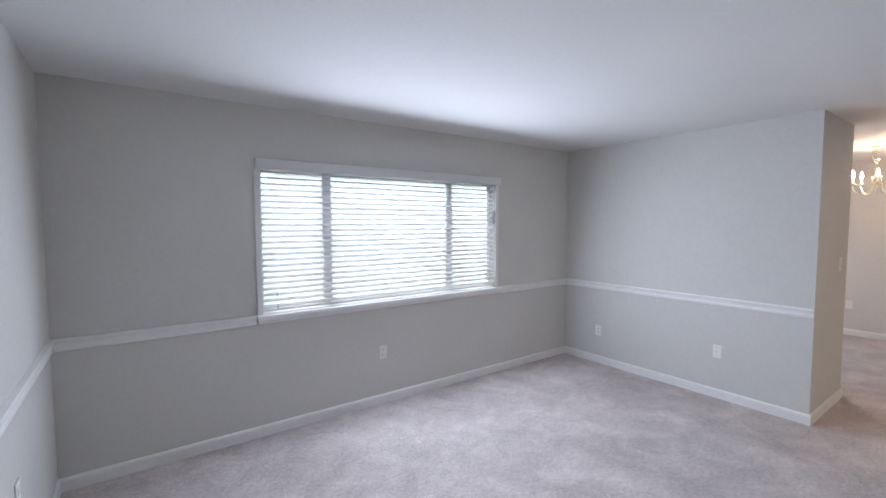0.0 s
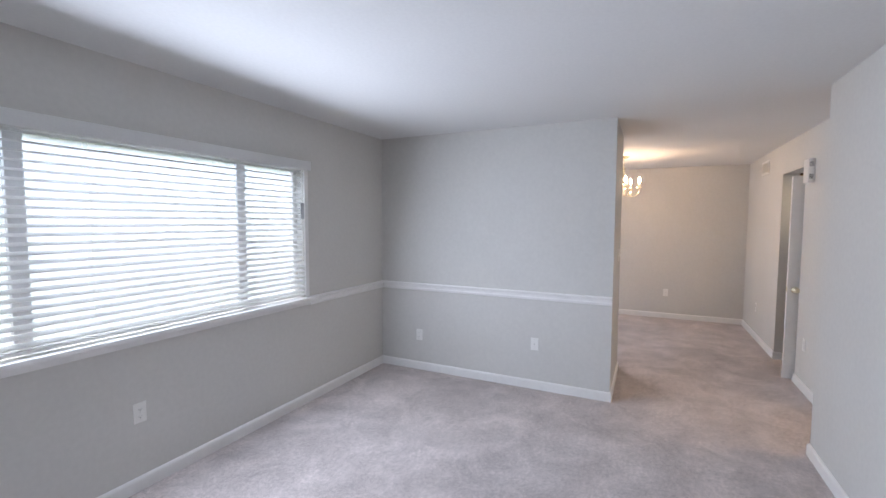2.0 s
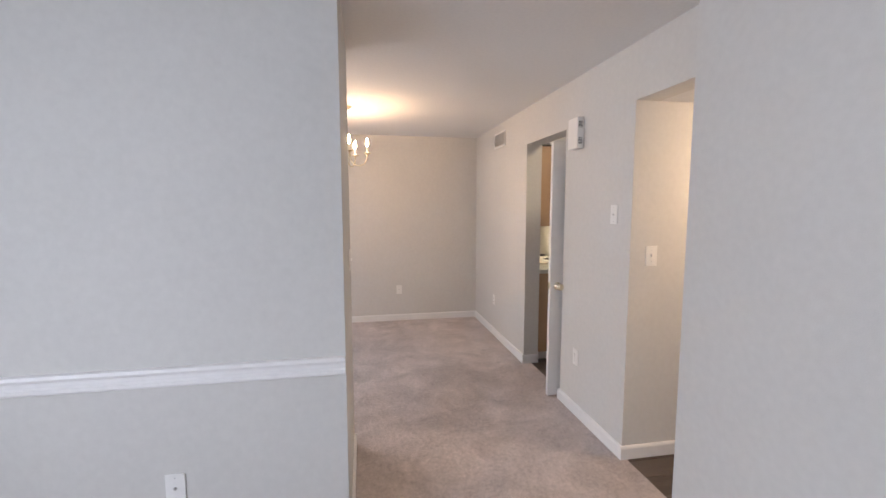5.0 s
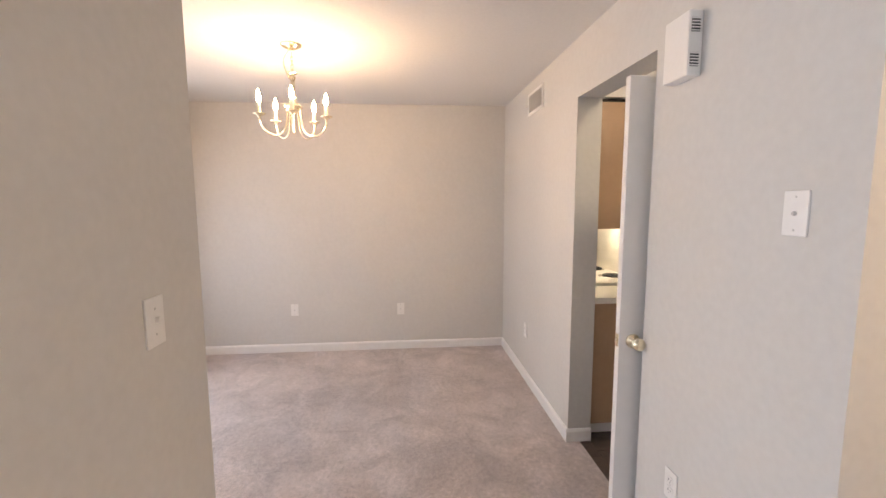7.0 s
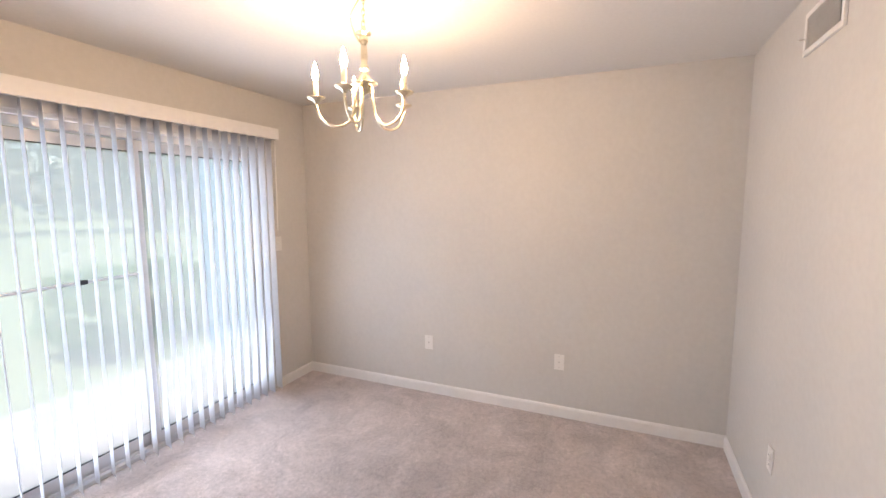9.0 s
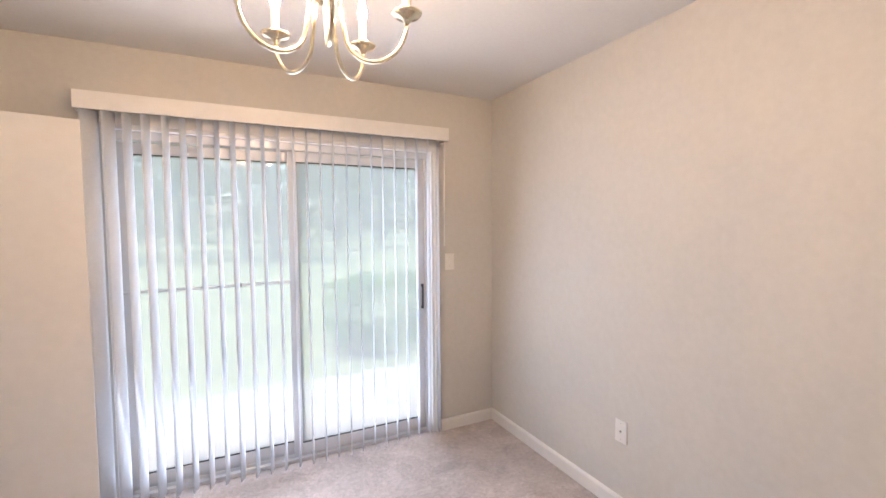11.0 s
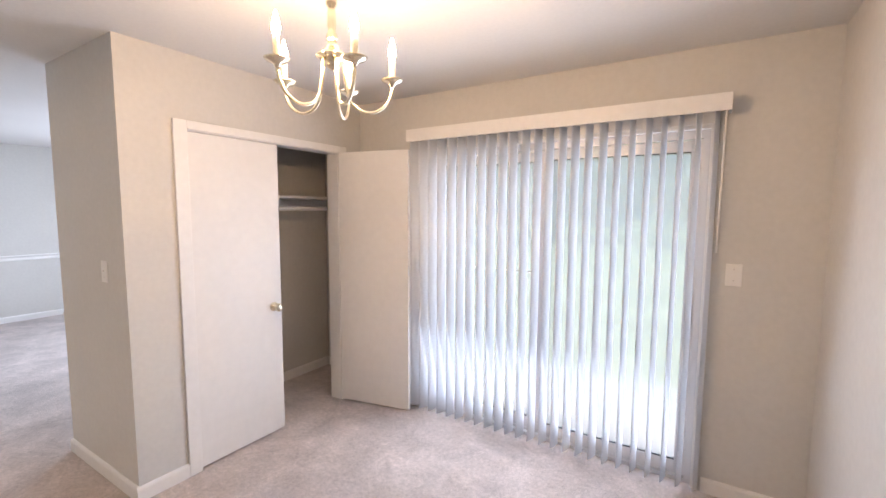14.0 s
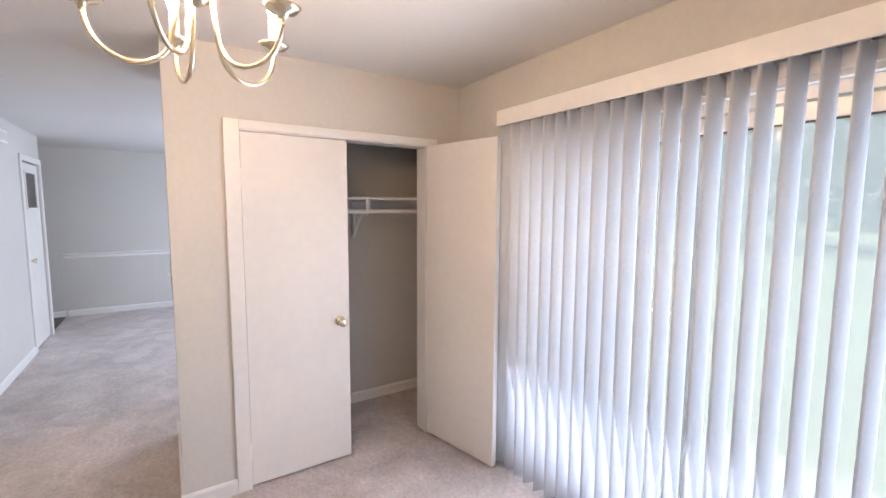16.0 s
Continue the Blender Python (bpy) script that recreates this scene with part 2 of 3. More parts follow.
NY = -0.145                  # wall of the hall cupboard, facing the window
PY = 1.118                   # free end of the closet block
T = 0.15

# window wall of the living room
WX0, WX1, WZ0, WZ1 = 0.57, 2.87, 0.902, 1.99
struct("wall_window", boxes((LX0 - T, LY1, -0.14, WX0, LY1 + T, H), (WX1, LY1, -0.14, DX0, LY1 + T, H), (WX0, LY1, -0.14, WX1, LY1 + T, WZ0), (WX0, LY1, WZ1, WX1, LY1 + T, H)),
       PAINT, "smooth greige painted wall with a wide window", "wall")
struct("wall_west", boxes((LX0 - T, -1.45, -0.14, LX0, LY1, H)), PAINT, "smooth greige painted end wall of the living room", "wall")
# closet block between living and dining room
CY0, CY1, CZ = 1.445, 2.59, 1.99
struct("wall_closet_block", boxes((LX1, PY, 0, DX0, PY + 0.12, H), (LX1, PY + 0.12, 0, LX1 + 0.18, LY1, H), (4.80, PY + 0.12, 0, DX0, CY0, H), (4.80, CY1, 0, DX0, DY1, H),
                                  (4.80, CY0, CZ, DX0, CY1, H), (LX1 + 0.18, 3.10, 0, 4.80, LY1, H)),
       PAINT, "greige painted closet block dividing the two rooms", "wall")
SX0, SX1, SZ = 5.52, 7.405, 2.015
struct("wall_dining_north", boxes((4.80, DY1, -0.14, SX0, DY1 + T, H), (SX1, DY1, -0.14, DX1 + T, DY1 + T, H), (SX0, DY1, SZ, SX1, DY1 + T, H), (4.80, DY1 + T, -0.14, DX0, LY1, H)),
       PAINT, "greige painted wall with a sliding patio door", "wall")
struct("wall_dining_east", boxes((DX1, -2.15, -0.14, DX1 + T, DY1, H)), PAINT, "plain greige painted end wall of the dining room", "wall")
KX0, KX1, KZ = 5.305, 6.08, 2.07
struct("wall_kitchen", boxes((4.48, KY - 0.145, 0, KX0, KY, H), (KX1, KY - 0.145, 0, DX1, KY, H), (KX0, KY - 0.145, KZ, KX1, KY, H), (3.69, KY - 0.145, 2.087, 4.48, KY, H)),
       PAINT, "light greige painted wall with a kitchen doorway", "wall")
struct("wall_hall_east", boxes((4.48, -2.0, 0, 4.60, KY - 0.145, H)), PAINT, "greige painted wall of the side hall", "wall")
AX0, AX1, AZ = 0.50, 1.235, 2.06
struct("wall_cupboard", boxes((0.432, NY - 0.12, 0, AX0, NY, H), (AX1, NY - 0.12, 0, 3.69, NY, H), (AX0, NY - 0.12, AZ, AX1, NY, H), (3.60, -2.0, 0, 3.69, NY - 0.12, H), (0.432, -1.30, 0, 0.56, NY - 0.12, H)),
       PAINT, "light painted wall facing the living room window", "wall")
# never in view, added to close the shell where the front door would be
struct("wall_entry", boxes((LX0, -1.45, -0.14, 3.60, -1.30, H), (3.60, -2.15, -0.14, DX1, -2.0, H)), PAINT, "unseen plain wall added to close entry, hall and kitchen", "wall")
struct("wall_stove", boxes((6.02, -1.30, 0, DX1, -1.118, H)), LAMINATE, "cream kitchen wall behind the stove", "wall")
# out of view, added only so the open leaf has a hinge side
struct("wall_pantry", boxes((4.60, -1.20, 0, 5.36, -1.08, H)), PAINT, "unseen short wall added to hinge the open door", "wall")
struct("ceiling", boxes((LX0 - T, -2.15, H, DX1 + T, LY1 + T, H + 0.25)), CEIL, "flat off-white painted ceiling", "ceiling")
struct("ceiling_hall", boxes((3.69, -2.0, 2.087, 4.48, KY - 0.145, H - 0.002)), CEIL, "low off-white painted hall ceiling", "ceiling")
struct("ceiling_kitchen", boxes((6.12, -1.118, 2.085, DX1, KY - 0.145, H - 0.002)), CEIL, "off-white soffit over the kitchen cabinets", "ceiling")

# floors
def carpet():
    bm = boxes((LX0, NY - 0.02, -0.14, DX1 - 0.002, LY1, 0.0))
    box(bm, 3.69, KY - 0.03, -0.14, DX1 - 0.002, NY - 0.02, 0.0)
    box(bm, KX0, KY - 0.075, -0.14, KX1, KY - 0.03, 0.0)
    return bm
struct("floor", carpet(), CARPET, "worn grey-beige cut-pile carpet", "floor")
FLOORS = (("floor_hall", 3.69, -2.0, 4.48, KY - 0.03), ("floor_entry", LX0, -1.30, 0.432, NY - 0.02), ("floor_kitchen", 4.60, -2.0, DX1, KY - 0.145), ("floor_kitchen_sill", KX0, KY - 0.145, KX1, KY - 0.075))
for nm, x0, y0, x1, y1 in FLOORS:
    struct(nm, boxes((x0, y0, -0.14, x1, y1, -0.014)), GROOVE_AND_SHADE, "dark brown wood-look plank floor", "floor")


def skirting(name, runs, label="white painted wooden baseboard"):
    """Runs (x0, y0, x1, y1, nx, ny): from one end to the other, standing proud towards n."""
    for x0, y0, x1, y1, nx, ny in runs:
        bm = bmesh.new()
        prof = ((0.0, 0.0), (0.014, 0.0), (0.014, 0.066), (0.010, 0.076), (0.004, 0.082), (0.0, 0.082))
        ends = [[bm.verts.new((px + nx * d, py + ny * d, z)) for d, z in prof] for px, py in ((x0, y0), (x1, y1))]
        n = len(prof)
        for k in range(n):
            bm.faces.new((ends[0][k], ends[0][(k + 1) % n], ends[1][(k + 1) % n], ends[1][k]))
        bm.faces.new(ends[0])
        bm.faces.new(ends[1])
        struct(name, bm, TRIM, label, "baseboard")


B = 0.014
skirting("baseboard", (
    (LX0, LY1, LX1, LY1, 0, -1), (LX0, NY, LX0, LY1 - B, 1, 0), (LX1, PY - B, LX1, LY1 - B, -1, 0), (LX1, PY, DX0, PY, 0, -1),
    (DX0, PY - B, DX0, 1.372, 1, 0), (DX0, 2.662, DX0, DY1, 1, 0), (DX0 + B, DY1, 5.46, DY1, 0, -1), (7.424, DY1, DX1, DY1, 0, -1), (DX1, KY, DX1, DY1 - B, -1, 0),
    (4.48, KY, KX0, KY, 0, 1), (KX1, KY, DX1 - B, KY, 0, 1), (KX1, KY - 0.145, KX1, KY + B, -1, 0), (KX0, KY - 0.145, KX0, KY + B, 1, 0), (4.48, -2.0, 4.48, KY + B, -1, 0),
    (1.30, NY, 3.69, NY, 0, 1), (3.69, NY - 0.4, 3.69, NY + B, 1, 0), (0.432, NY, 0.436, NY, 0, 1),
    (LX1 + 0.18, 1.26, LX1 + 0.18, 3.10, 1, 0), (LX1 + 0.18 + B, 3.10, 4.80, 3.10, 0, -1), (LX0, -1.30, LX0, NY - 0.02, 1, 0)))


def rail(runs):
    """Moulded chair rail, 0.83 to 0.905 m up."""
    for x0, y0, x1, y1, nx, ny in runs:
        bm = bmesh.new()
        prof = ((0.0, 0.830), (0.010, 0.830), (0.016, 0.838), (0.016, 0.852), (0.010, 0.858), (0.010, 0.876), (0.022, 0.884), (0.026, 0.892), (0.022, 0.903), (0.0, 0.905))
        ends = [[bm.verts.new((px + nx * d, py + ny * d, z)) for d, z in prof] for px, py in ((x0, y0), (x1, y1))]
        n = len(prof)
        for k in range(n):
            bm.faces.new((ends[0][k], ends[0][(k + 1) % n], ends[1][(k + 1) % n], ends[1][k]))
        bm.faces.new(ends[0])
        bm.faces.new(ends[1])
        struct("trim_chair_rail", bm, TRIM, "white painted moulded chair rail on greige wall", "chair rail")


rail(((LX0, LY1, 0.53, LY1, 0, -1), (2.91, LY1, LX1, LY1, 0, -1), (LX0, NY, LX0, LY1 - 0.026, 1, 0), (LX1, PY + 0.002, LX1, LY1 - 0.026, -1, 0)))

# ---- living room window ----
win = tagged(new("window_1"), "wide white three-light window above a stool", "window", kind="structure")
WF = LY1 + 0.085
for nm, s in (("window_frame", (WX0, WF, WZ0, WX1, WF + 0.05, WZ0 + 0.04)), ("window_frame", (WX0, WF, WZ1 - 0.04, WX1, WF + 0.05, WZ1)), ("window_frame", (WX0, WF, WZ0 + 0.04, WX0 + 0.04, WF + 0.05, WZ1 - 0.04)),
              ("window_frame", (WX1 - 0.04, WF, WZ0 + 0.04, WX1, WF + 0.05, WZ1 - 0.04)), ("mullion", (1.072, WF, WZ0 + 0.04, 1.142, WF + 0.05, WZ1 - 0.04)), ("mullion", (2.30, WF, WZ0 + 0.04, 2.37, WF + 0.05, WZ1 - 0.04))):
    part(nm, boxes(s, bevel=0.004), ALU if nm == "mullion" else TRIM, win)
for x0, x1 in ((WX0 + 0.04, 1.072), (1.142, 2.30), (2.37, WX1 - 0.04)):
    p = part("pane", boxes((x0, WF + 0.022, WZ0 + 0.04, x1, WF + 0.026, WZ1 - 0.04)), GLASS, win, "clear window glass")
    p.visible_shadow = False
part("window_sill", boxes((0.53, LY1 - 0.055, 0.878, 2.91, LY1 - 0.001, 0.904), (WX0 + 0.002, LY1 - 0.001, 0.878, WX1 - 0.002, WF, 0.904), bevel=0.005), TRIM, win, "white painted window stool")
part("apron", boxes((0.542, LY1 - 0.02, 0.838, 2.90, LY1 - 0.001, 0.877), bevel=0.003), TRIM, win)
for x0, x1 in ((WX0 - 0.03, WX0 + 0.008), (WX1 - 0.008, WX1 + 0.03)):
    part("casing", boxes((x0, LY1 - 0.014, 0.905, x1, LY1 - 0.001, 2.0), bevel=0.003), TRIM, win)


def horizontal_blind():
    """Two-inch faux-wood blind, lowered and tilted nearly level."""
    g = thing("horizontal_blind", pose(1.72, LY1 - 0.01, 0.906), "white faux-wood window blind lowered with open slats", "window blind")
    x = 1.178
    part("valance", boxes((-x, -0.045, 1.047, x, -0.028, 1.119), (-x, -0.028, 1.047, -x + 0.012, 0.0, 1.119), (x - 0.012, -0.028, 1.047, x, 0.0, 1.119), bevel=0.003), BLINDM, g, "white flat blind valance")
    part("headrail", boxes((-1.14, 0.005, 1.05, 1.14, 0.055, 1.082)), PLASTIC, g)
    d = None
    for i in range(24):
        if d is None:
            bm, top, n = bmesh.new(), [], 6
            for k in range(n + 1):
                u = -0.025 + 0.05 * k / n
                arch = 0.0025 * (1 - (u / 0.025) ** 2)
                top.append([bm.verts.new((sx * 1.14, u, arch + dz)) for sx in (-1, 1) for dz in (0.0028, 0.0)])
            for a, b in zip(top, top[1:]):
                for q in ((0, 2), (2, 3), (3, 1), (1, 0)):
                    bm.faces.new((a[q[0]], a[q[1]], b[q[1]], b[q[0]]))
            for e in (top[0], top[-1]):
                bm.faces.new((e[0], e[2], e[3], e[1]))
            d = mesh("slat", bm, BLINDM)
        s = new("slat", d)
        s.parent = g
        s.matrix_local = pose(0, 0.03, 0.05 + i * 0.0427, 17 + random.uniform(-1.2, 1.2), 0, 0)
    part("bottom_rail", boxes((-1.14, 0.006, 0.012, 1.14, 0.054, 0.03), bevel=0.004), BLINDM, g)
    for lx in (-1.06, -0.36, 0.36, 1.06):
        for dy in (0.003, 0.057):
            part("ladder_cord", tube(bmesh.new(), ((lx, dy, 0.02), (lx, dy, 1.05)), 0.0012, 5), PLASTIC, g)
    part("tilt_wand", tube(bmesh.new(), ((1.10, -0.012, 0.30), (1.10, -0.010, 1.06)), 0.004, 8), PLASTIC, g)
    part("tag", boxes((1.078, -0.02, 0.65, 1.118, -0.017, 0.78), bevel=0.001), TAGM, g, "grey paper care tag")
    for z in (0.045, 0.135):
        part("cord_tassel", lathe(bmesh.new(), ((0.003, 0.02), (0.006, 0.0), (0.006, -0.012)), pose(-1.04, -0.015, z), 8), SCREW, g)
    return g


horizontal_blind()


# ---- patio door ----
def patio_door():
    g = tagged(new("door_patio"), "aluminium sliding glass patio door, closed", "sliding door", kind="structure")
    y0, y1 = DY1 + 0.035, DY1 + 0.125
    fr = 0.035
    part("frame_head", boxes((SX0 + 0.03, y0, SZ - 0.075, SX1 - 0.03, y1, SZ - 0.03), bevel=0.003), ALU, g)
    part("track", boxes((SX0 + 0.03, y0, 0.0, SX1 - 0.03, y1, 0.022), (SX0 + 0.03, y0 + 0.03, 0.022, SX1 - 0.03, y0 + 0.036, 0.04), (SX0 + 0.03, y0 + 0.066, 0.022, SX1 - 0.03, y0 + 0.072, 0.04)), ALU, g)
    for x in (SX0 + 0.03, SX1 - 0.03 - fr):
        part("frame_jamb", boxes((x, y0, 0.022, x + fr, y1, SZ - 0.075), bevel=0.003), ALU, g)
    for nm, a, b, yy in (("fixed_panel", SX0 + 0.065, 6.51, y0 + 0.058), ("sliding_panel", 6.437, SX1 - 0.065, y0 + 0.018)):
        st, yb = 0.052, yy + 0.026
        p = part(nm, boxes((a, yy, 0.04, a + st, yb, SZ - 0.08), (b - st, yy, 0.04, b, yb, SZ - 0.08), (a + st, yy, 0.04, b - st, yb, 0.105), (a + st, yy, SZ - 0.14, b - st, yb, SZ - 0.08), bevel=0.003), ALU, g)
        for s in ((a + st, 0.105, b - st, 0.110), (a + st, SZ - 0.145, b - st, SZ - 0.14)):
            part("gasket", boxes((s[0], yy + 0.004, s[1], s[2], yb - 0.004, s[3])), DARKALU, p)
        pane = part("pane", boxes((a + st, yy + 0.011, 0.11, b - st, yy + 0.015, SZ - 0.145)), GLASS, p, "clear door glass")
        pane.visible_shadow = False
        if nm == "sliding_panel":
            part("handle", boxes((b - 0.028, yy - 0.024, 0.895, b - 0.016, yy - 0.012, 1.07), (b - 0.028, yy - 0.012, 0.895, b - 0.016, yy, 0.915), (b - 0.028, yy - 0.012, 1.05, b - 0.016, yy, 1.07), bevel=0.004), DARKALU, p, "black pull handle")
    bar = part("security_bar", tube(bmesh.new(), ((SX0 + 0.065, y0 + 0.03, 1.132), (6.437, y0 + 0.03, 1.138)), 0.009, 10), ALU, g, "aluminium security bar across the fixed panel")
    part("bar_lock", boxes((6.13, y0 + 0.016, 1.124, 6.165, y0 + 0.044, 1.148), bevel=0.004), DARKALU, bar)
    # painted lining and casing round the opening
    part("lining", boxes((SX0, DY1 - 0.001, SZ - 0.03, SX1, y1, SZ), (SX0, DY1 - 0.001, 0.0, SX0 + 0.03, y1, SZ - 0.03), (SX1 - 0.03, DY1 - 0.001, 0.0, SX1, y1, SZ - 0.03)), TRIM, g)
    part("casing", boxes((SX0 - 0.055, DY1 - 0.016, SZ - 0.01, SX1 + 0.008, DY1 - 0.001, SZ + 0.05), (SX0 - 0.055, DY1 - 0.016, 0.0, SX0 + 0.012, DY1 - 0.001, SZ - 0.01), (SX1 - 0.012, DY1 - 0.016, 0.0, SX1 + 0.008, DY1 - 0.001, SZ - 0.01), bevel=0.003), TRIM, g, "white painted door casing")


patio_door()


def vertical_blind():
    g = thing("vertical_blind", pose(0, 0, 0), "white vinyl vertical blind with slats turned open", "window blind")
    part("valance", boxes((5.468, 2.722, 2.048, 7.458, 2.734, 2.134), (5.468, 2.734, 2.048, 5.48, DY1, 2.134), (7.446, 2.734, 2.048, 7.458, DY1, 2.134), (5.48, 2.734, 2.122, 7.446, DY1, 2.134), bevel=0.002), TRIM, g, "white boxed valance")
    part("track", boxes((5.49, 2.758, 2.080, 7.435, 2.798, 2.110)), PLASTIC, g)
    d = None
    for i in range(25):
        if d is None:
            bm, rows, n = bmesh.new(), [], 6
            for k in range(n + 1):
                u = -0.0445 + 0.089 * k / n
                bow = 0.005 * (1 - (u / 0.0445) ** 2)
                rows.append([bm.verts.new((bow + dx, u, z)) for z in (0.034, 2.055) for dx in (0.0, 0.0012)])
            for a, b in zip(rows, rows[1:]):
                for q in ((0, 2), (2, 3), (3, 1), (1, 0)):
                    bm.faces.new((a[q[0]], a[q[1]], b[q[1]], b[q[0]]))
            for e in (rows[0], rows[-1]):
                bm.faces.new((e[0], e[2], e[3], e[1]))
            d = mesh("slat", bm, VINYL, True)
        s = new("slat", d)
        s.parent = g
        turn = random.uniform(-3, 3) - (40 if i == 0 else 26 if i == 1 else 20 if i == 3 else 16)
        s.matrix_local = pose(5.513 + i * 0.0785, 2.778, 0, random.uniform(-0.15, 0.15), random.uniform(-0.12, 0.12), turn)
        part("hanger", boxes((5.513 + i * 0.0785 - 0.004, 2.773, 2.05, 5.513 + i * 0.0785 + 0.006, 2.783, 2.085)), PLASTIC, g)
    part("tilt_wand", tube(bmesh.new(), ((7.436, 2.745, 2.09), (7.430, 2.748, 1.34)), 0.005, 8), PLASTIC, g, "white plastic tilt wand")
    return g


vertical_blind()


# ---- doors ----
def knob(name, m, parent, label="polished brass door knob"):
    bm = lathe(bmesh.new(), ((0.031, 0.0), (0.031, 0.005), (0.024, 0.010), (0.011, 0.014), (0.011, 0.032), (0.020, 0.040), (0.027, 0.050), (0.027, 0.058), (0.020, 0.066), (0.008, 0.069)), m, 20)
    return part(name, bm, BRASS, parent, label, True)


def leaf_door(name, width, height, m, label, knob_side=None, latch=False, hinges=False, category="door"):
    """A flush leaf from its hinge edge along +x; front face at y = 0, back at y = 0.035."""
    g = tagged(new(name), label, category, kind="structure")
    g.matrix_world = m
    part("leaf", boxes((0, 0, 0.012, width, 0.035, height), bevel=0.0025), DOORP, g)
    if knob_side in ("front", "both"):
        knob("door_knob", pose(width - 0.06, 0, 0.89, 90, 0, 0), g)
    if knob_side in ("back", "both"):
        knob("door_knob", pose(width - 0.06, 0.035, 0.89, -90, 0, 0), g)
    if latch:
        part("latch_plate", boxes((width - 0.0005, 0.006, 0.862, width + 0.0015, 0.029, 0.918), (width, 0.012, 0.88, width + 0.008, 0.023, 0.90), bevel=0.0005), BRASS, g, "brass latch plate")
    if hinges:
        for z in (0.22, height - 0.24):
            part("hinge", tube(bmesh.new(), ((-0.004, -0.004, z - 0.045), (-0.004, -0.004, z + 0.045)), 0.006, 8), TRIM, g, "painted hinge")
    return g


# closet pair: one leaf shut, the other swung open towards the patio door
leaf_door("door_closet_shut", 0.585, 1.98, pose(DX0 - 0.002, CY0 + 0.004, 0, 0, 0, 90), "white flush closet door, shut, with brass knob", "front", hinges=True)
ang = math.degrees(math.atan2(2.705 - 2.582, 5.50 - 4.925))
leaf_door("door_closet_open", 0.588, 1.99, pose(4.925, 2.582, 0, 0, 0, ang), "white flush closet door standing open beside the blind", "back")
struct("trim_closet_casing", boxes((DX0 + 0.001, 1.372, 0, DX0 + 0.016, CY0, 2.038), (DX0 + 0.001, CY1, 0, DX0 + 0.016, 2.66, 2.038), (DX0 + 0.001, CY0, CZ, DX0 + 0.016, CY1, 2.038), bevel=0.003),
       TRIM, "white painted closet door casing", "door casing")
struct("trim_closet_jamb", boxes((4.795, CY0 - 0.002, 0, DX0 + 0.001, CY0 + 0.002, CZ), (4.795, CY1 - 0.012, 0, DX0 + 0.001, CY1 + 0.002, CZ), (4.795, CY0 + 0.002, CZ - 0.006, DX0 + 0.001, CY1 - 0.012, CZ + 0.002)), TRIM, "white painted closet jamb", "door jamb")
# door leaf seen edge-on in the kitchen doorway, on an added hinge wall
leaf_door("door_pantry", 0.71, 1.985, pose(5.345, -1.08, 0, 0, 0, 90) @ Matrix.Translation((0, -0.035, 0)), "white flush door standing open in the kitchen doorway", "back", latch=True)
# cupboard door with a grille beside the entry
cup = leaf_door("door_cupboard", 0.725, 2.045, pose(AX0 + 0.005, NY - 0.047, 0), "white flush cupboard door with a louvred grille", None)
knob("door_knob", pose(0.675, 0.035, 0.99, -90, 0, 0), cup, "metal lever knob")
gr = part("grille", boxes((0.15, 0.036, 1.54, 0.59, 0.049, 1.56), (0.15, 0.036, 1.94, 0.59, 0.049, 1.96), (0.15, 0.036, 1.56, 0.17, 0.049, 1.94), (0.57, 0.036, 1.56, 0.59, 0.049, 1.94)), PLASTIC, cup, "grey metal return grille")
part("grille_back", boxes((0.17, 0.036, 1.56, 0.57, 0.038, 1.94)), SLOT, gr)
for i in range(18):
    part("slat", box(bmesh.new(), 0.17, 0.039, 1.567 + i * 0.021, 0.57, 0.047, 1.574 + i * 0.021), SCREW, gr)
struct("trim_cupboard_casing", boxes((AX0 - 0.065, NY + 0.001, 0, AX0, NY + 0.016, AZ + 0.06), (AX1, NY + 0.001, 0, AX1 + 0.065, NY + 0.016, AZ + 0.06), (AX0, NY + 0.001, AZ, AX1, NY + 0.016, AZ + 0.06), bevel=0.003), TRIM, "white painted door casing", "door casing")

# ---- closet fittings ----
sh = thing("closet_shelf", pose(4.2, 1.26, 1.60), "white painted closet shelf with hanging rod", "shelf")
part("board", boxes((0.004, 0.002, 0.04, 0.33, 1.838, 0.058), bevel=0.002), TRIM, sh)
part("cleat", boxes((0.001, 0.002, -0.045, 0.02, 1.838, 0.04), bevel=0.002), TRIM, sh)
part("hanging_rod", tube(bmesh.new(), ((0.29, 0.01, -0.045), (0.29, 1.83, -0.045)), 0.016, 12), TRIM, sh, "white painted hanging rod")
br = part("bracket", boxes((0.02, 1.06, 0.022, 0.31, 1.085, 0.04), (0.02, 1.06, -0.25, 0.036, 1.085, 0.022), (0.27, 1.06, -0.03, 0.31, 1.085, 0.022), bevel=0.002), TRIM, sh, "white painted shelf bracket")
part("brace", tube(bmesh.new(), ((0.03, 1.072, -0.23), (0.28, 1.072, 0.02)), 0.009, 8), TRIM, br)
part("rod_hook", tube(bmesh.new(), [(0.29 + 0.022 * math.cos(a), 1.072, -0.045 + 0.022 * math.sin(a)) for a in [math.pi * (0.9 + 0.13 * k) for k in range(10)]], 0.006, 8), TRIM, br)


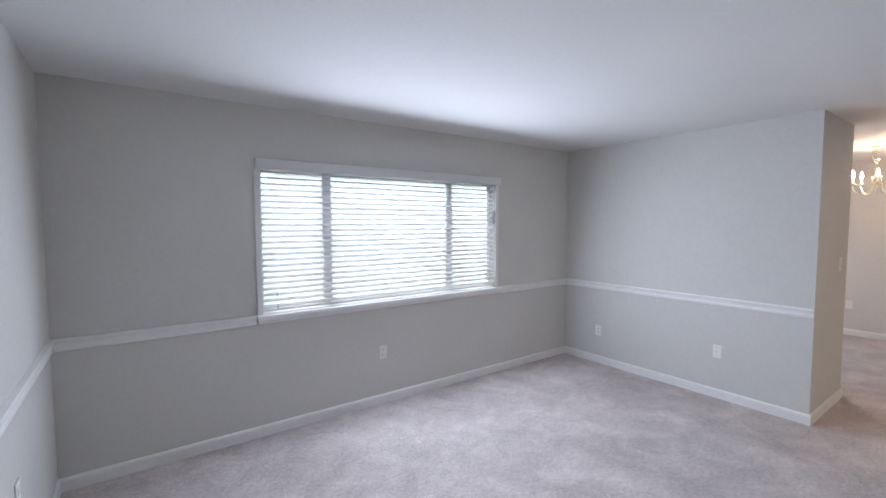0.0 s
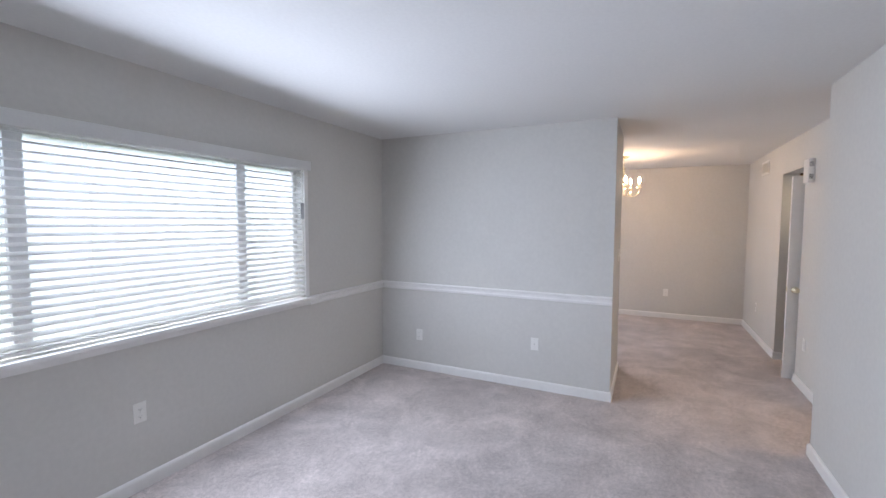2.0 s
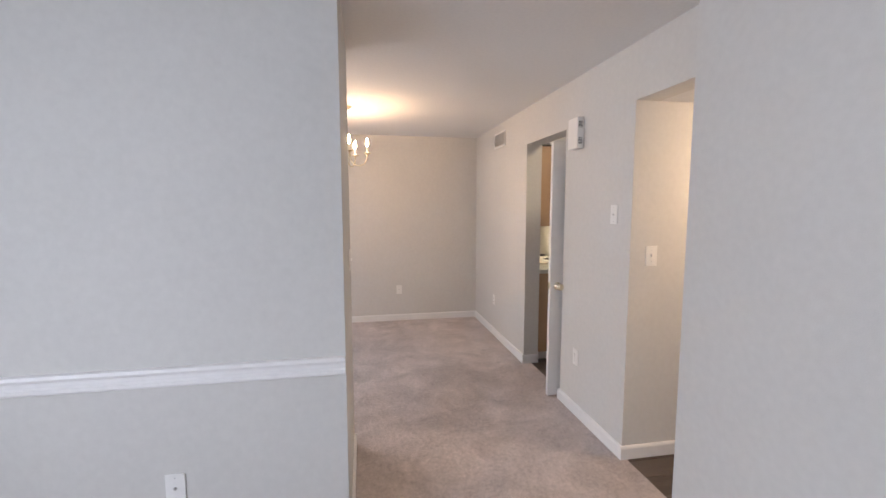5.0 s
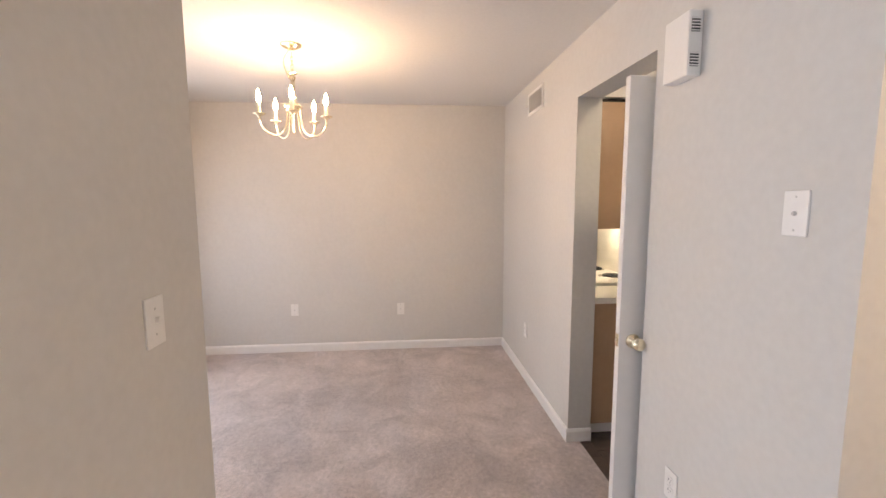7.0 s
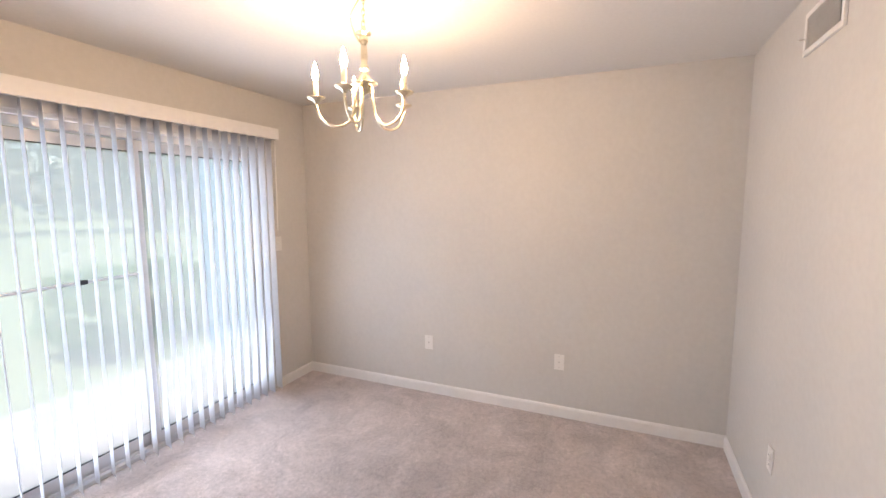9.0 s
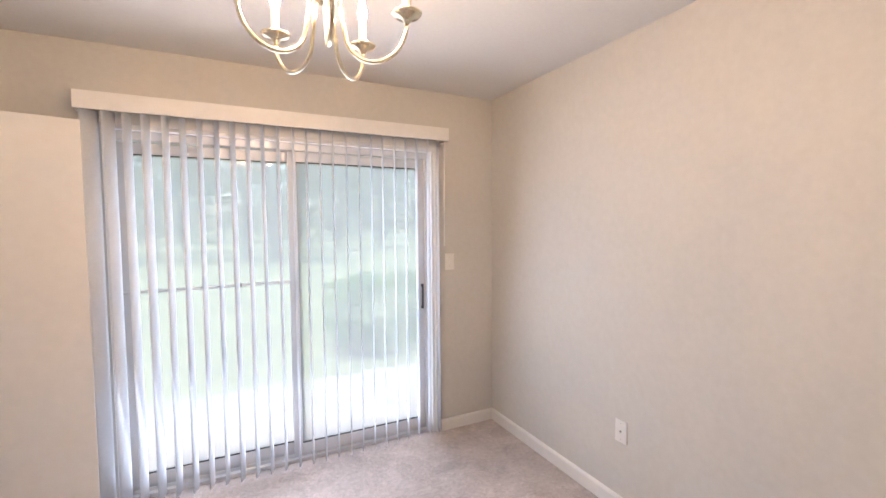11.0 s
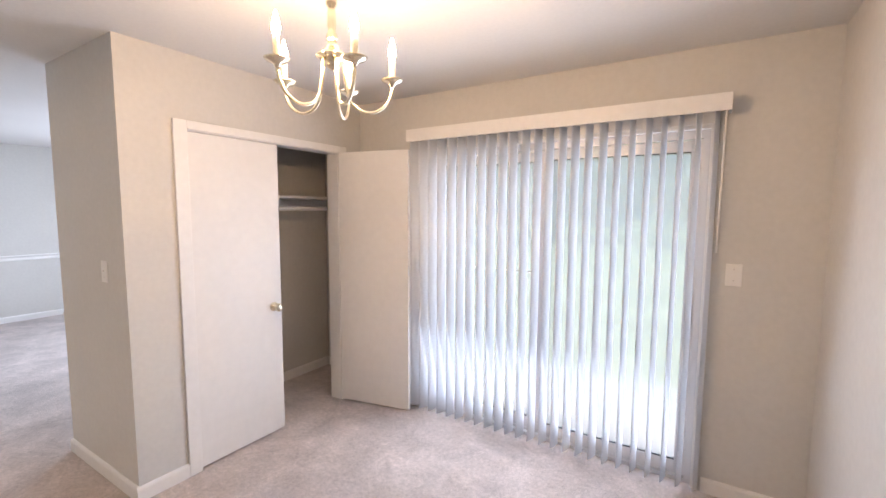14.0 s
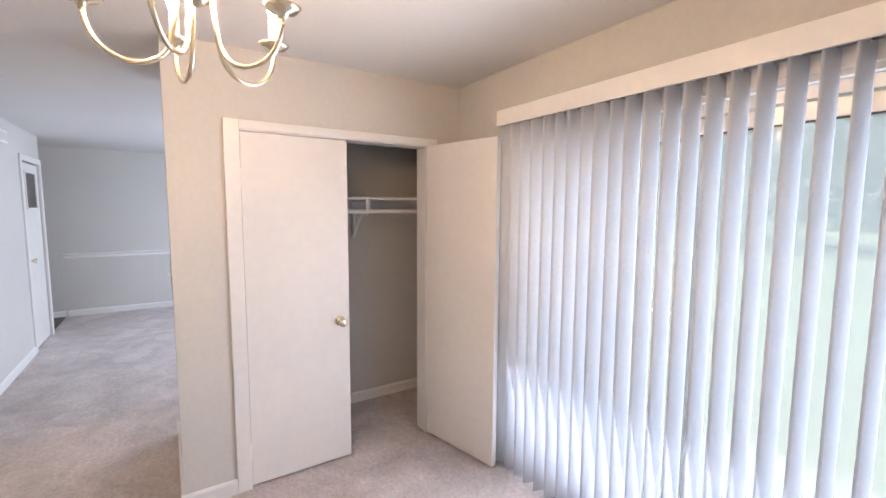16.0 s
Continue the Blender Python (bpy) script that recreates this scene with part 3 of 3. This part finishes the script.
# ---- chandelier ----
def chandelier():
    g = thing("chandelier", pose(6.335, 1.185, H), "brass five-arm candle chandelier, lit, hanging from the ceiling", "chandelier")
    part("canopy", lathe(bmesh.new(), ((0.064, 0.0), (0.064, -0.006), (0.052, -0.016), (0.030, -0.026), (0.010, -0.032)), segs=32), BRASS, g, smooth=True)
    loop = part("ceiling_loop", tube(bmesh.new(), [(0.010 * math.cos(a), 0, -0.040 + 0.011 * math.sin(a)) for a in [2 * math.pi * k / 12 for k in range(12)]], 0.0022, 6, True), BRASS, g)
    for i in range(4):
        ring = [(0.0075 * math.cos(a), 0, 0.0165 * math.sin(a)) for a in [2 * math.pi * k / 14 for k in range(14)]]
        link = part("chain_link", tube(bmesh.new(), ring, 0.0022, 6, True), BRASS, g)
        link.matrix_local = pose(0.001 * (-1) ** i, 0, -0.060 - i * 0.0215, 0, 4 * (-1) ** i, 90 * (i % 2) + 20)
    slack = [(0.012 + 0.035 * math.sin(math.pi * min(1, s * 1.15)) ** 1.3 + 0.008 * math.sin(9 * s), 0.014 * math.sin(7 * s), -0.03 - 0.165 * s - 0.03 * math.sin(math.pi * s)) for s in [k / 24 for k in range(25)]]
    part("loose_chain", tube(bmesh.new(), [(-x * 0.6 - 0.002, x * 0.9, z) for x, y, z in slack], 0.0035, 6), BRASS, g, "slack chain and cord looped beside the hanger")
    prof = ((0.004, -0.165), (0.010, -0.172), (0.006, -0.180), (0.014, -0.186), (0.030, -0.190), (0.030, -0.195), (0.014, -0.200), (0.018, -0.210), (0.018, -0.222), (0.011, -0.232), (0.013, -0.245),
            (0.014, -0.280), (0.011, -0.296), (0.018, -0.305), (0.018, -0.318), (0.013, -0.326), (0.022, -0.340), (0.034, -0.352), (0.050, -0.362), (0.052, -0.368), (0.030, -0.376), (0.026, -0.395), (0.012, -0.405), (0.004, -0.410))
    part("column", lathe(bmesh.new(), [(r, z + 0.032 - 0.020 * min(1, max(0, (-0.20 - z) / 0.14))) for r, z in prof], segs=28), BRASS, g, smooth=True)
    R = 0.195
    for k in range(5):
        a = radians(191 + 72 * k)
        ca, sa = math.cos(a), math.sin(a)
        pts = []
        for s in [i / 26 for i in range(27)]:
            # from the hub straight down, round a wide bowl and up to the cup
            if s < 0.3:
                u = s / 0.3
                r, z = 0.036 + 0.012 * u * u, -0.372 - 0.095 * u
            else:
                u = math.pi * (1 + (s - 0.3) / 0.7)
                c = (0.048 + R) / 2
                r, z = c + (R - 0.048) / 2 * math.cos(u), -0.467 + 0.068 * math.sin(u) + 0.03 * ((s - 0.3) / 0.7) ** 3
            pts.append((r * ca, r * sa, z + 0.006))
        arm = part("arm", tube(bmesh.new(), pts, 0.0055, 8), BRASS, g, smooth=True)
        m = pose(R * ca, R * sa, -0.431)
        part("drip_cup", lathe(bmesh.new(), ((0.005, -0.006), (0.010, 0.0), (0.013, 0.006), (0.030, 0.011), (0.037, 0.019), (0.036, 0.020), (0.028, 0.014), (0.011, 0.012)), m, 24), BRASS, arm, smooth=True)
        part("candle_sleeve", lathe(bmesh.new(), ((0.0105, 0.010), (0.0105, 0.080), (0.009, 0.082)), m, 16), SLEEVE, arm, "ivory candle sleeve", smooth=True)
        part("bulb", lathe(bmesh.new(), ((0.006, 0.083), (0.009, 0.089), (0.0125, 0.102), (0.0125, 0.110), (0.009, 0.127), (0.005, 0.142), (0.002, 0.154)), m, 16), BULBM, arm, "lit flame-shaped bulb", smooth=True)
    return g


chandelier()


# ---- plates, vents, small wall things ----
def outlet(m):
    g = thing("outlet", m, "white duplex outlet in a wall plate", "outlet", "wall outlets")
    part("plate", boxes((-0.035, -0.006, -0.0575, 0.035, -0.0005, 0.0575), bevel=0.002), PLASTIC, g)
    for z in (-0.020, 0.020):
        so = part("socket", boxes((-0.017, -0.0085, z - 0.014, 0.017, -0.006, z + 0.014), bevel=0.001), PLASTIC, g)
        part("slot", boxes((-0.008, -0.0088, z - 0.004, -0.006, -0.0084, z + 0.006), (0.006, -0.0088, z - 0.003, 0.008, -0.0084, z + 0.005), (-0.002, -0.0088, z - 0.011, 0.002, -0.0084, z - 0.007)), SLOT, so)
    part("screw", lathe(bmesh.new(), ((0.003, 0.0), (0.002, 0.001)), pose(0, -0.006, 0, 90, 0, 0), 10), SCREW, g)
    return g


def blank_plate(m, jack=True):
    g = thing("wall_plate", m, "white wall plate with a small jack", "wall plate", "jack plates")
    part("plate", boxes((-0.035, -0.006, -0.0575, 0.035, -0.0005, 0.0575), bevel=0.002), PLASTIC, g)
    part("jack", lathe(bmesh.new(), ((0.006, 0.0), (0.006, 0.004), (0.004, 0.007)), pose(0, -0.006, 0, 90, 0, 0), 12), SCREW, g)
    for z in (-0.042, 0.042):
        part("screw", lathe(bmesh.new(), ((0.003, 0.0), (0.002, 0.001)), pose(0, -0.006, z, 90, 0, 0), 10), SCREW, g)
    return g


def light_switch(m):
    g = thing("light_switch", m, "white toggle light switch in a wall plate", "light switch", "light switches")
    part("plate", boxes((-0.036, -0.006, -0.058, 0.036, -0.0005, 0.058), bevel=0.002), PLASTIC, g)
    part("toggle", boxes((-0.004, -0.016, -0.003, 0.004, -0.006, 0.011), bevel=0.0015), PLASTIC, g)
    for z in (-0.03, 0.03):
        part("screw", lathe(bmesh.new(), ((0.003, 0.0), (0.002, 0.001)), pose(0, -0.006, z, 90, 0, 0), 10), SCREW, g)
    return g


# a plate at the origin faces -y; turn 0 faces south, 90 east, 180 north, 270 west
o = outlet(pose(LX1, 2.976, 0.365, 0, 0, 270))
for x, y, z, r in ((1.551, LY1, 0.45, 0), (LX0, 2.46, 0.50, 90), (7.035, KY, 0.417, 180), (5.066, KY, 0.422, 180)):
    copy_thing(o, pose(x, y, z, 0, 0, r))
w = blank_plate(pose(LX1, 1.772, 0.42, 0, 0, 270))
for x, y, z, r in ((DX1, 1.628, 0.424, 270), (DX1, 0.591, 0.411, 270), (4.647, KY, 1.455, 180)):
    copy_thing(w, pose(x, y, z, 0, 0, r))
s = light_switch(pose(7.513, DY1, 1.222, 0, 0, 0))
for x, y, z, r in ((4.668, PY, 1.214, 0), (4.48, -0.587, 1.22, 270), (2.44, NY, 1.518, 180)):
    copy_thing(s, pose(x, y, z, 0, 0, r))


def chime_box():
    g = thing("door_chime", pose(5.045, KY, 2.005), "white door chime box with louvred side grilles", "door chime")
    part("housing", boxes((0.0, 0.0005, -0.105, 0.135, 0.05, 0.105), bevel=0.006), PLASTIC, g)
    for z in (-0.075, 0.035):
        gr = part("grille", boxes((-0.0012, 0.012, z, 0.0003, 0.042, z + 0.045)), SLOT, g, "dark louvred side grille")
        for i in range(5):
            part("louvre", box(bmesh.new(), -0.003, 0.012, z + 0.002 + i * 0.0095, -0.001, 0.042, z + 0.006 + i * 0.0095), PLASTIC, gr)


chime_box()


def register(name, x0, x1, z0, z1, wall_y, label, group=""):
    """A wall register with angled upright blades, facing +y."""
    g = thing(name, pose((x0 + x1) / 2, wall_y, (z0 + z1) / 2), label, "air vent", group)
    w, h = (x1 - x0) / 2, (z1 - z0) / 2
    part("backing", boxes((-w + 0.02, 0.0005, -h + 0.02, w - 0.02, 0.003, h - 0.02)), SLOT, g)
    part("frame", boxes((-w, 0.0005, -h, w, 0.012, -h + 0.022), (-w, 0.0005, h - 0.022, w, 0.012, h), (-w, 0.0005, -h + 0.022, -w + 0.022, 0.012, h - 0.022), (w - 0.022, 0.0005, -h + 0.022, w, 0.012, h - 0.022), bevel=0.003), PLASTIC, g)
    n = int((2 * w - 0.05) / 0.016)
    for i in range(n):
        x = -w + 0.03 + i * 0.016
        bl = part("slat", box(bmesh.new(), -0.0008, -0.007, -h + 0.022, 0.0008, 0.007, h - 0.022), PLASTIC, g)
        bl.matrix_local = pose(x, 0.010, 0, 0, 0, 40)
    part("lever", boxes((w - 0.014, 0.012, -0.02, w - 0.009, 0.032, -0.012), bevel=0.001), PLASTIC, g)
    return g


register("wall_vent", 6.69, 7.05, 2.145, 2.31, KY, "white metal supply vent high on the wall", "air vents")
register("wall_vent", 1.655, 1.98, 2.165, 2.285, NY, "white metal supply vent high on the wall", "air vents")


def assumed_dome_light(m, material):
    g = thing("ceiling_light", m, "unseen white flush dome light assumed for hall and kitchen", "ceiling light", "flush ceiling lights")
    part("base", lathe(bmesh.new(), ((0.125, 0.0), (0.125, -0.018), (0.118, -0.022)), segs=28), TRIM, g, smooth=True)
    part("dome", lathe(bmesh.new(), ((0.115, -0.022), (0.108, -0.045), (0.085, -0.068), (0.05, -0.082), (0.005, -0.088)), segs=28), material, g, "glowing opal glass dome", smooth=True)


DOME = glow("lit_opal_glass", (1.0, 0.72, 0.50), 8.0)
KITCHEN_DOME = glow("lit_warm_opal_glass", (1.0, 0.83, 0.64), 7.0)
# glow for the added hood that brightens the stove wall
HOOD_FILL = glow("hood_fill_glow", (1.0, 0.86, 0.70), 3.0)
# fixtures out of view, assumed as the source of hall and kitchen light
assumed_dome_light(pose(4.05, -1.35, 2.086), DOME)
assumed_dome_light(pose(4.92, -0.84, H), KITCHEN_DOME)


# ---- kitchen corner ----
def kitchen():
    g = thing("base_cabinet", pose(6.11, -1.116, 0), "tan wooden base cabinet end in the kitchen", "cabinet")
    part("end_panel", boxes((0, 0, 0.09, 0.018, 0.516, 0.863), bevel=0.002), OAK, g)
    part("body", boxes((0.02, 0.002, 0.09, 0.325, 0.514, 0.863)), OAK, g)
    part("toe_kick", boxes((0.06, 0.004, -0.008, 0.325, 0.512, 0.088)), TRIM, g, "white base strip")
    c = tagged(new("countertop", mesh("countertop", boxes((6.085, -1.116, 0.865, 6.435, -0.60, 0.903), bevel=0.005), LAMINATE)), "cream laminate countertop on the base cabinet", "countertop")
    st = thing("stove", pose(6.44, -1.116, 0), "cream enamel electric stove with coil burners", "stove")
    part("body", boxes((0.0, 0.03, -0.008, 0.76, 0.514, 0.895), bevel=0.004), ENAMEL, st)
    part("cooktop", boxes((-0.003, 0.0, 0.897, 0.763, 0.516, 0.925), bevel=0.008), ENAMEL, st)
    for bx, by, r in ((0.22, 0.11, 0.075), (0.56, 0.11, 0.085), (0.22, 0.36, 0.085), (0.56, 0.36, 0.075)):
        bu = part("burner", lathe(bmesh.new(), ((r + 0.015, 0.9255), (r + 0.017, 0.930), (r + 0.006, 0.931), (r * 0.6, 0.927), (0.01, 0.926)), pose(bx, by + 0.02, 0), 28), CHROME, st, "chrome drip pan", smooth=True)
        spiral = [(bx + (0.018 + (r - 0.02) * k / 60) * math.cos(k * 0.42), by + 0.02 + (0.018 + (r - 0.02) * k / 60) * math.sin(k * 0.42), 0.936) for k in range(61)]
        part("coil", tube(bmesh.new(), spiral, 0.0045, 6), COIL, bu, "black electric coil")
    u = thing("wall_cabinet", pose(6.15, -1.116, 1.315), "tan wooden wall cabinet in front of the added hood", "cabinet")
    part("end_panel", boxes((0, 0, 0, 0.018, 0.516, 0.75), bevel=0.002), OAK, u)
    part("body", boxes((0.02, 0.002, 0.0, 0.25, 0.514, 0.75)), OAK, u)
    # dark strip painted as the shadow line under the soffit
    part("top_strip", boxes((-0.002, 0.002, 0.751, 0.25, 0.514, 0.766)), GROOVE_AND_SHADE, u)
    # hood is never in view, added so its lens brightens the stove wall
    h = thing("range_hood", pose(6.44, -1.116, 1.40), "unseen cream hood added to light the stove wall", "range hood")
    part("canopy", boxes((0.0, 0.0, 0.03, 0.76, 0.46, 0.15), (0.0, 0.0, 0.0, 0.76, 0.02, 0.03), (0.0, 0.44, 0.0, 0.76, 0.46, 0.03), (0.0, 0.02, 0.0, 0.02, 0.44, 0.03), (0.74, 0.02, 0.0, 0.76, 0.44, 0.03)), ENAMEL, h)
    part("lamp_lens", boxes((0.28, 0.14, 0.012, 0.48, 0.26, 0.028), bevel=0.003), HOOD_FILL, h, "glowing lens added to light the stove wall")


kitchen()


# ---- outside ----
struct("ground", boxes((-400, -400, -0.6, 400, 400, -0.15)), LAWN, "mown green lawn reaching the trees", "lawn")
struct("patio", boxes((4.92, DY1 + T, -0.15, 9.4, 4.52, -0.07), bevel=0.01), CONCRETE, "pale concrete patio slab", "patio")


def siding_wall():
    g = thing("patio_wall", pose(8.0, DY1 + T, -0.07), "pale blue painted lap siding wall beside the patio", "wall")
    part("core", boxes((0.015, 0.0, 0.0, 0.14, 1.42, 2.75)), SIDING, g)
    bm = bmesh.new()
    rows = [[bm.verts.new((x, y, z)) for y in (0.0, 1.42)] for x, z in ((0.0, 0.0), (0.012, 0.155), (0.014, 0.155), (0.014, 0.0))]
    for a, b in zip(rows, rows[1:] + rows[:1]):
        bm.faces.new((a[0], a[1], b[1], b[0]))
    bm.faces.new([r[0] for r in rows])
    bm.faces.new([r[1] for r in rows])
    d = mesh("plank", bm, SIDING)
    for i in range(17):
        p = new("plank", d)
        p.parent = g
        p.matrix_local = pose(0, 0, 0.02 + i * 0.155)
    part("corner_board", boxes((-0.012, 1.42, 0.0, 0.15, 1.44, 2.75), bevel=0.003), SIDING, g)


siding_wall()


def leaves(n, spot, size, seed):
    """n loose leaf quads at places given by spot(rng)."""
    rng = np.random.default_rng(seed)
    verts, faces = [], []
    for i in range(n):
        c = Vector(spot(rng))
        q = Euler(rng.uniform(0, 6.28, 3)).to_matrix()
        s = size * rng.uniform(0.6, 1.3)
        for a, b in ((-1, 0), (0, -0.45), (1, 0), (0, 0.45)):
            verts.append(c + q @ Vector((a * s, b * s, 0.15 * s * (a * a))))
        faces.append((4 * i, 4 * i + 1, 4 * i + 2, 4 * i + 3))
    d = bpy.data.meshes.new("leaves")
    d.from_pydata(verts, [], faces)
    return d


def hedge(m):
    g = thing("shrub", m, "clipped green shrub beside the patio", "shrub")

    def spot(r):
        a, b, c = r.uniform(-1, 1, 3)
        v = Vector((a, b, c))
        v.normalize()
        lump = 1 + 0.13 * noise.noise(v * 2.3) + 0.06 * noise.noise(v * 6.0)
        e = [math.copysign(abs(k) ** 0.62, k) for k in v]
        f = lump * r.uniform(0.80, 1.02)
        return (e[0] * 0.92 * f, e[1] * 0.55 * f, max(0.02, 0.50 + e[2] * 0.48 * f))
    d = leaves(9000, spot, 0.036, 3)
    d.materials.append(LEAF)
    c = new("crown", d)
    c.parent = g
    bm = bmesh.new()
    for k in range(9):
        a = k * 0.7
        tube(bm, ((0.1 * math.cos(a), 0.06 * math.sin(a), 0.0), (0.25 * math.cos(a), 0.15 * math.sin(a), 0.3), (0.6 * math.cos(a), 0.3 * math.sin(a), 0.7)), 0.012, 6)
    part("stems", bm, BARK, g)
    return g


hedge(pose(8.12, 5.75, -0.15))


def tree(m, seed, height=11.0, label="leafy green tree at the far edge of the lawn"):
    g = thing("tree", m, label, "tree", "trees behind the lawn")
    rng = np.random.default_rng(seed)
    bm = bmesh.new()
    top = height * 0.8
    segs, base = 9, 0.20
    prev = None
    for i in range(8):
        f = i / 7
        r = base * (1 - 0.85 * f)
        cx, cy = 0.25 * math.sin(2.1 * f + seed), 0.2 * math.sin(3.0 * f + 2 * seed)
        ring = [bm.verts.new((cx + r * math.cos(2 * math.pi * k / segs), cy + r * math.sin(2 * math.pi * k / segs), top * f)) for k in range(segs)]
        if prev:
            for k in range(segs):
                bm.faces.new((prev[k], prev[(k + 1) % segs], ring[(k + 1) % segs], ring[k]))
        prev = ring
    tips = []
    for k in range(13):
        a, z0 = rng.uniform(0, 6.28), rng.uniform(0.25, 0.75) * height
        ln = rng.uniform(1.2, 2.8)
        tip = Vector((ln * math.cos(a), ln * math.sin(a), z0 + rng.uniform(0.5, 1.8)))
        tube(bm, (Vector((0.1 * math.cos(a), 0.1 * math.sin(a), z0 - 0.3)), tip * 0.5 + Vector((0, 0, z0 * 0.5)), tip), 0.045, 6)
        tips.append(tip)
    part("trunk", bm, BARK, g)
    tips += [Vector((0.2, 0.1, height * 0.9)), Vector((-0.4, 0.3, height * 0.8))]

    def spot(r):
        t = tips[r.integers(len(tips))]
        v = Vector(r.normal(0, 1, 3))
        v.normalize()
        return t + Vector((v[0] * 1.25, v[1] * 1.25, v[2] * 0.85)) * r.uniform(0.3, 1.0) ** 0.5
    d = leaves(5200, spot, 0.13, seed)
    d.materials.append(TREELEAF)
    c = new("crown", d)
    c.parent = g
    return g


first = [tree(pose(-3.0, 23.0, -0.15), 1), tree(pose(2.5, 25.5, -0.15), 2, 12.5), tree(pose(8.0, 22.5, -0.15), 3, 10.0)]
rng = random.Random(5)
for i in range(14):
    x = -14 + i * 3.4 + rng.uniform(-0.8, 0.8)
    sc = rng.uniform(0.85, 1.25)
    copy_thing(first[i % 3], pose(x, rng.uniform(25, 34), -0.15, 0, 0, rng.uniform(0, 360)))


def far_woods():
    def spot(r):
        x = r.uniform(-70, 80)
        y = 46 + 10 * r.random()
        h = 9 + 5 * noise.noise(Vector((x * 0.13, 0, 0))) + 2 * noise.noise(Vector((x * 0.5, 3, 0)))
        return (x, y, r.uniform(0, 1) ** 0.8 * h)
    d = leaves(26000, spot, 0.45, 9)
    d.materials.append(TREELEAF)
    tagged(new("far_woods", d), "hazy green woods in the distance", "woods", kind="stuff")


far_woods()

# ---- floor planks ----
def planks(nm, x0, y0, x1, y1, along_y=True):
    parent = bpy.data.objects[nm]
    wd, ln, gap = 0.152, 0.915, 0.002
    d = mesh("plank", boxes((gap, gap, -0.010, wd - gap, ln - gap, 0.0), bevel=0.0012), PLANK)
    i = 0
    while x0 + i * wd < x1 - 0.02:
        xx = x0 + i * wd
        cut = min(wd, x1 - xx)
        yy = y1 + (0.31 * i % 0.9)
        while yy > y0:
            a, b = max(y0, yy - ln), min(y1, yy)
            if b - a > 0.03:
                whole = cut == wd and b - a > ln - 0.001
                p = new("plank", d if whole else mesh("plank", boxes((gap, gap, -0.010, cut - gap, b - a - gap, 0.0), bevel=0.0012), PLANK))
                p.parent = parent
                p.matrix_local = Matrix.Translation((xx, a, -0.003))
            yy -= ln
        i += 1


for row in FLOORS:
    planks(*row)
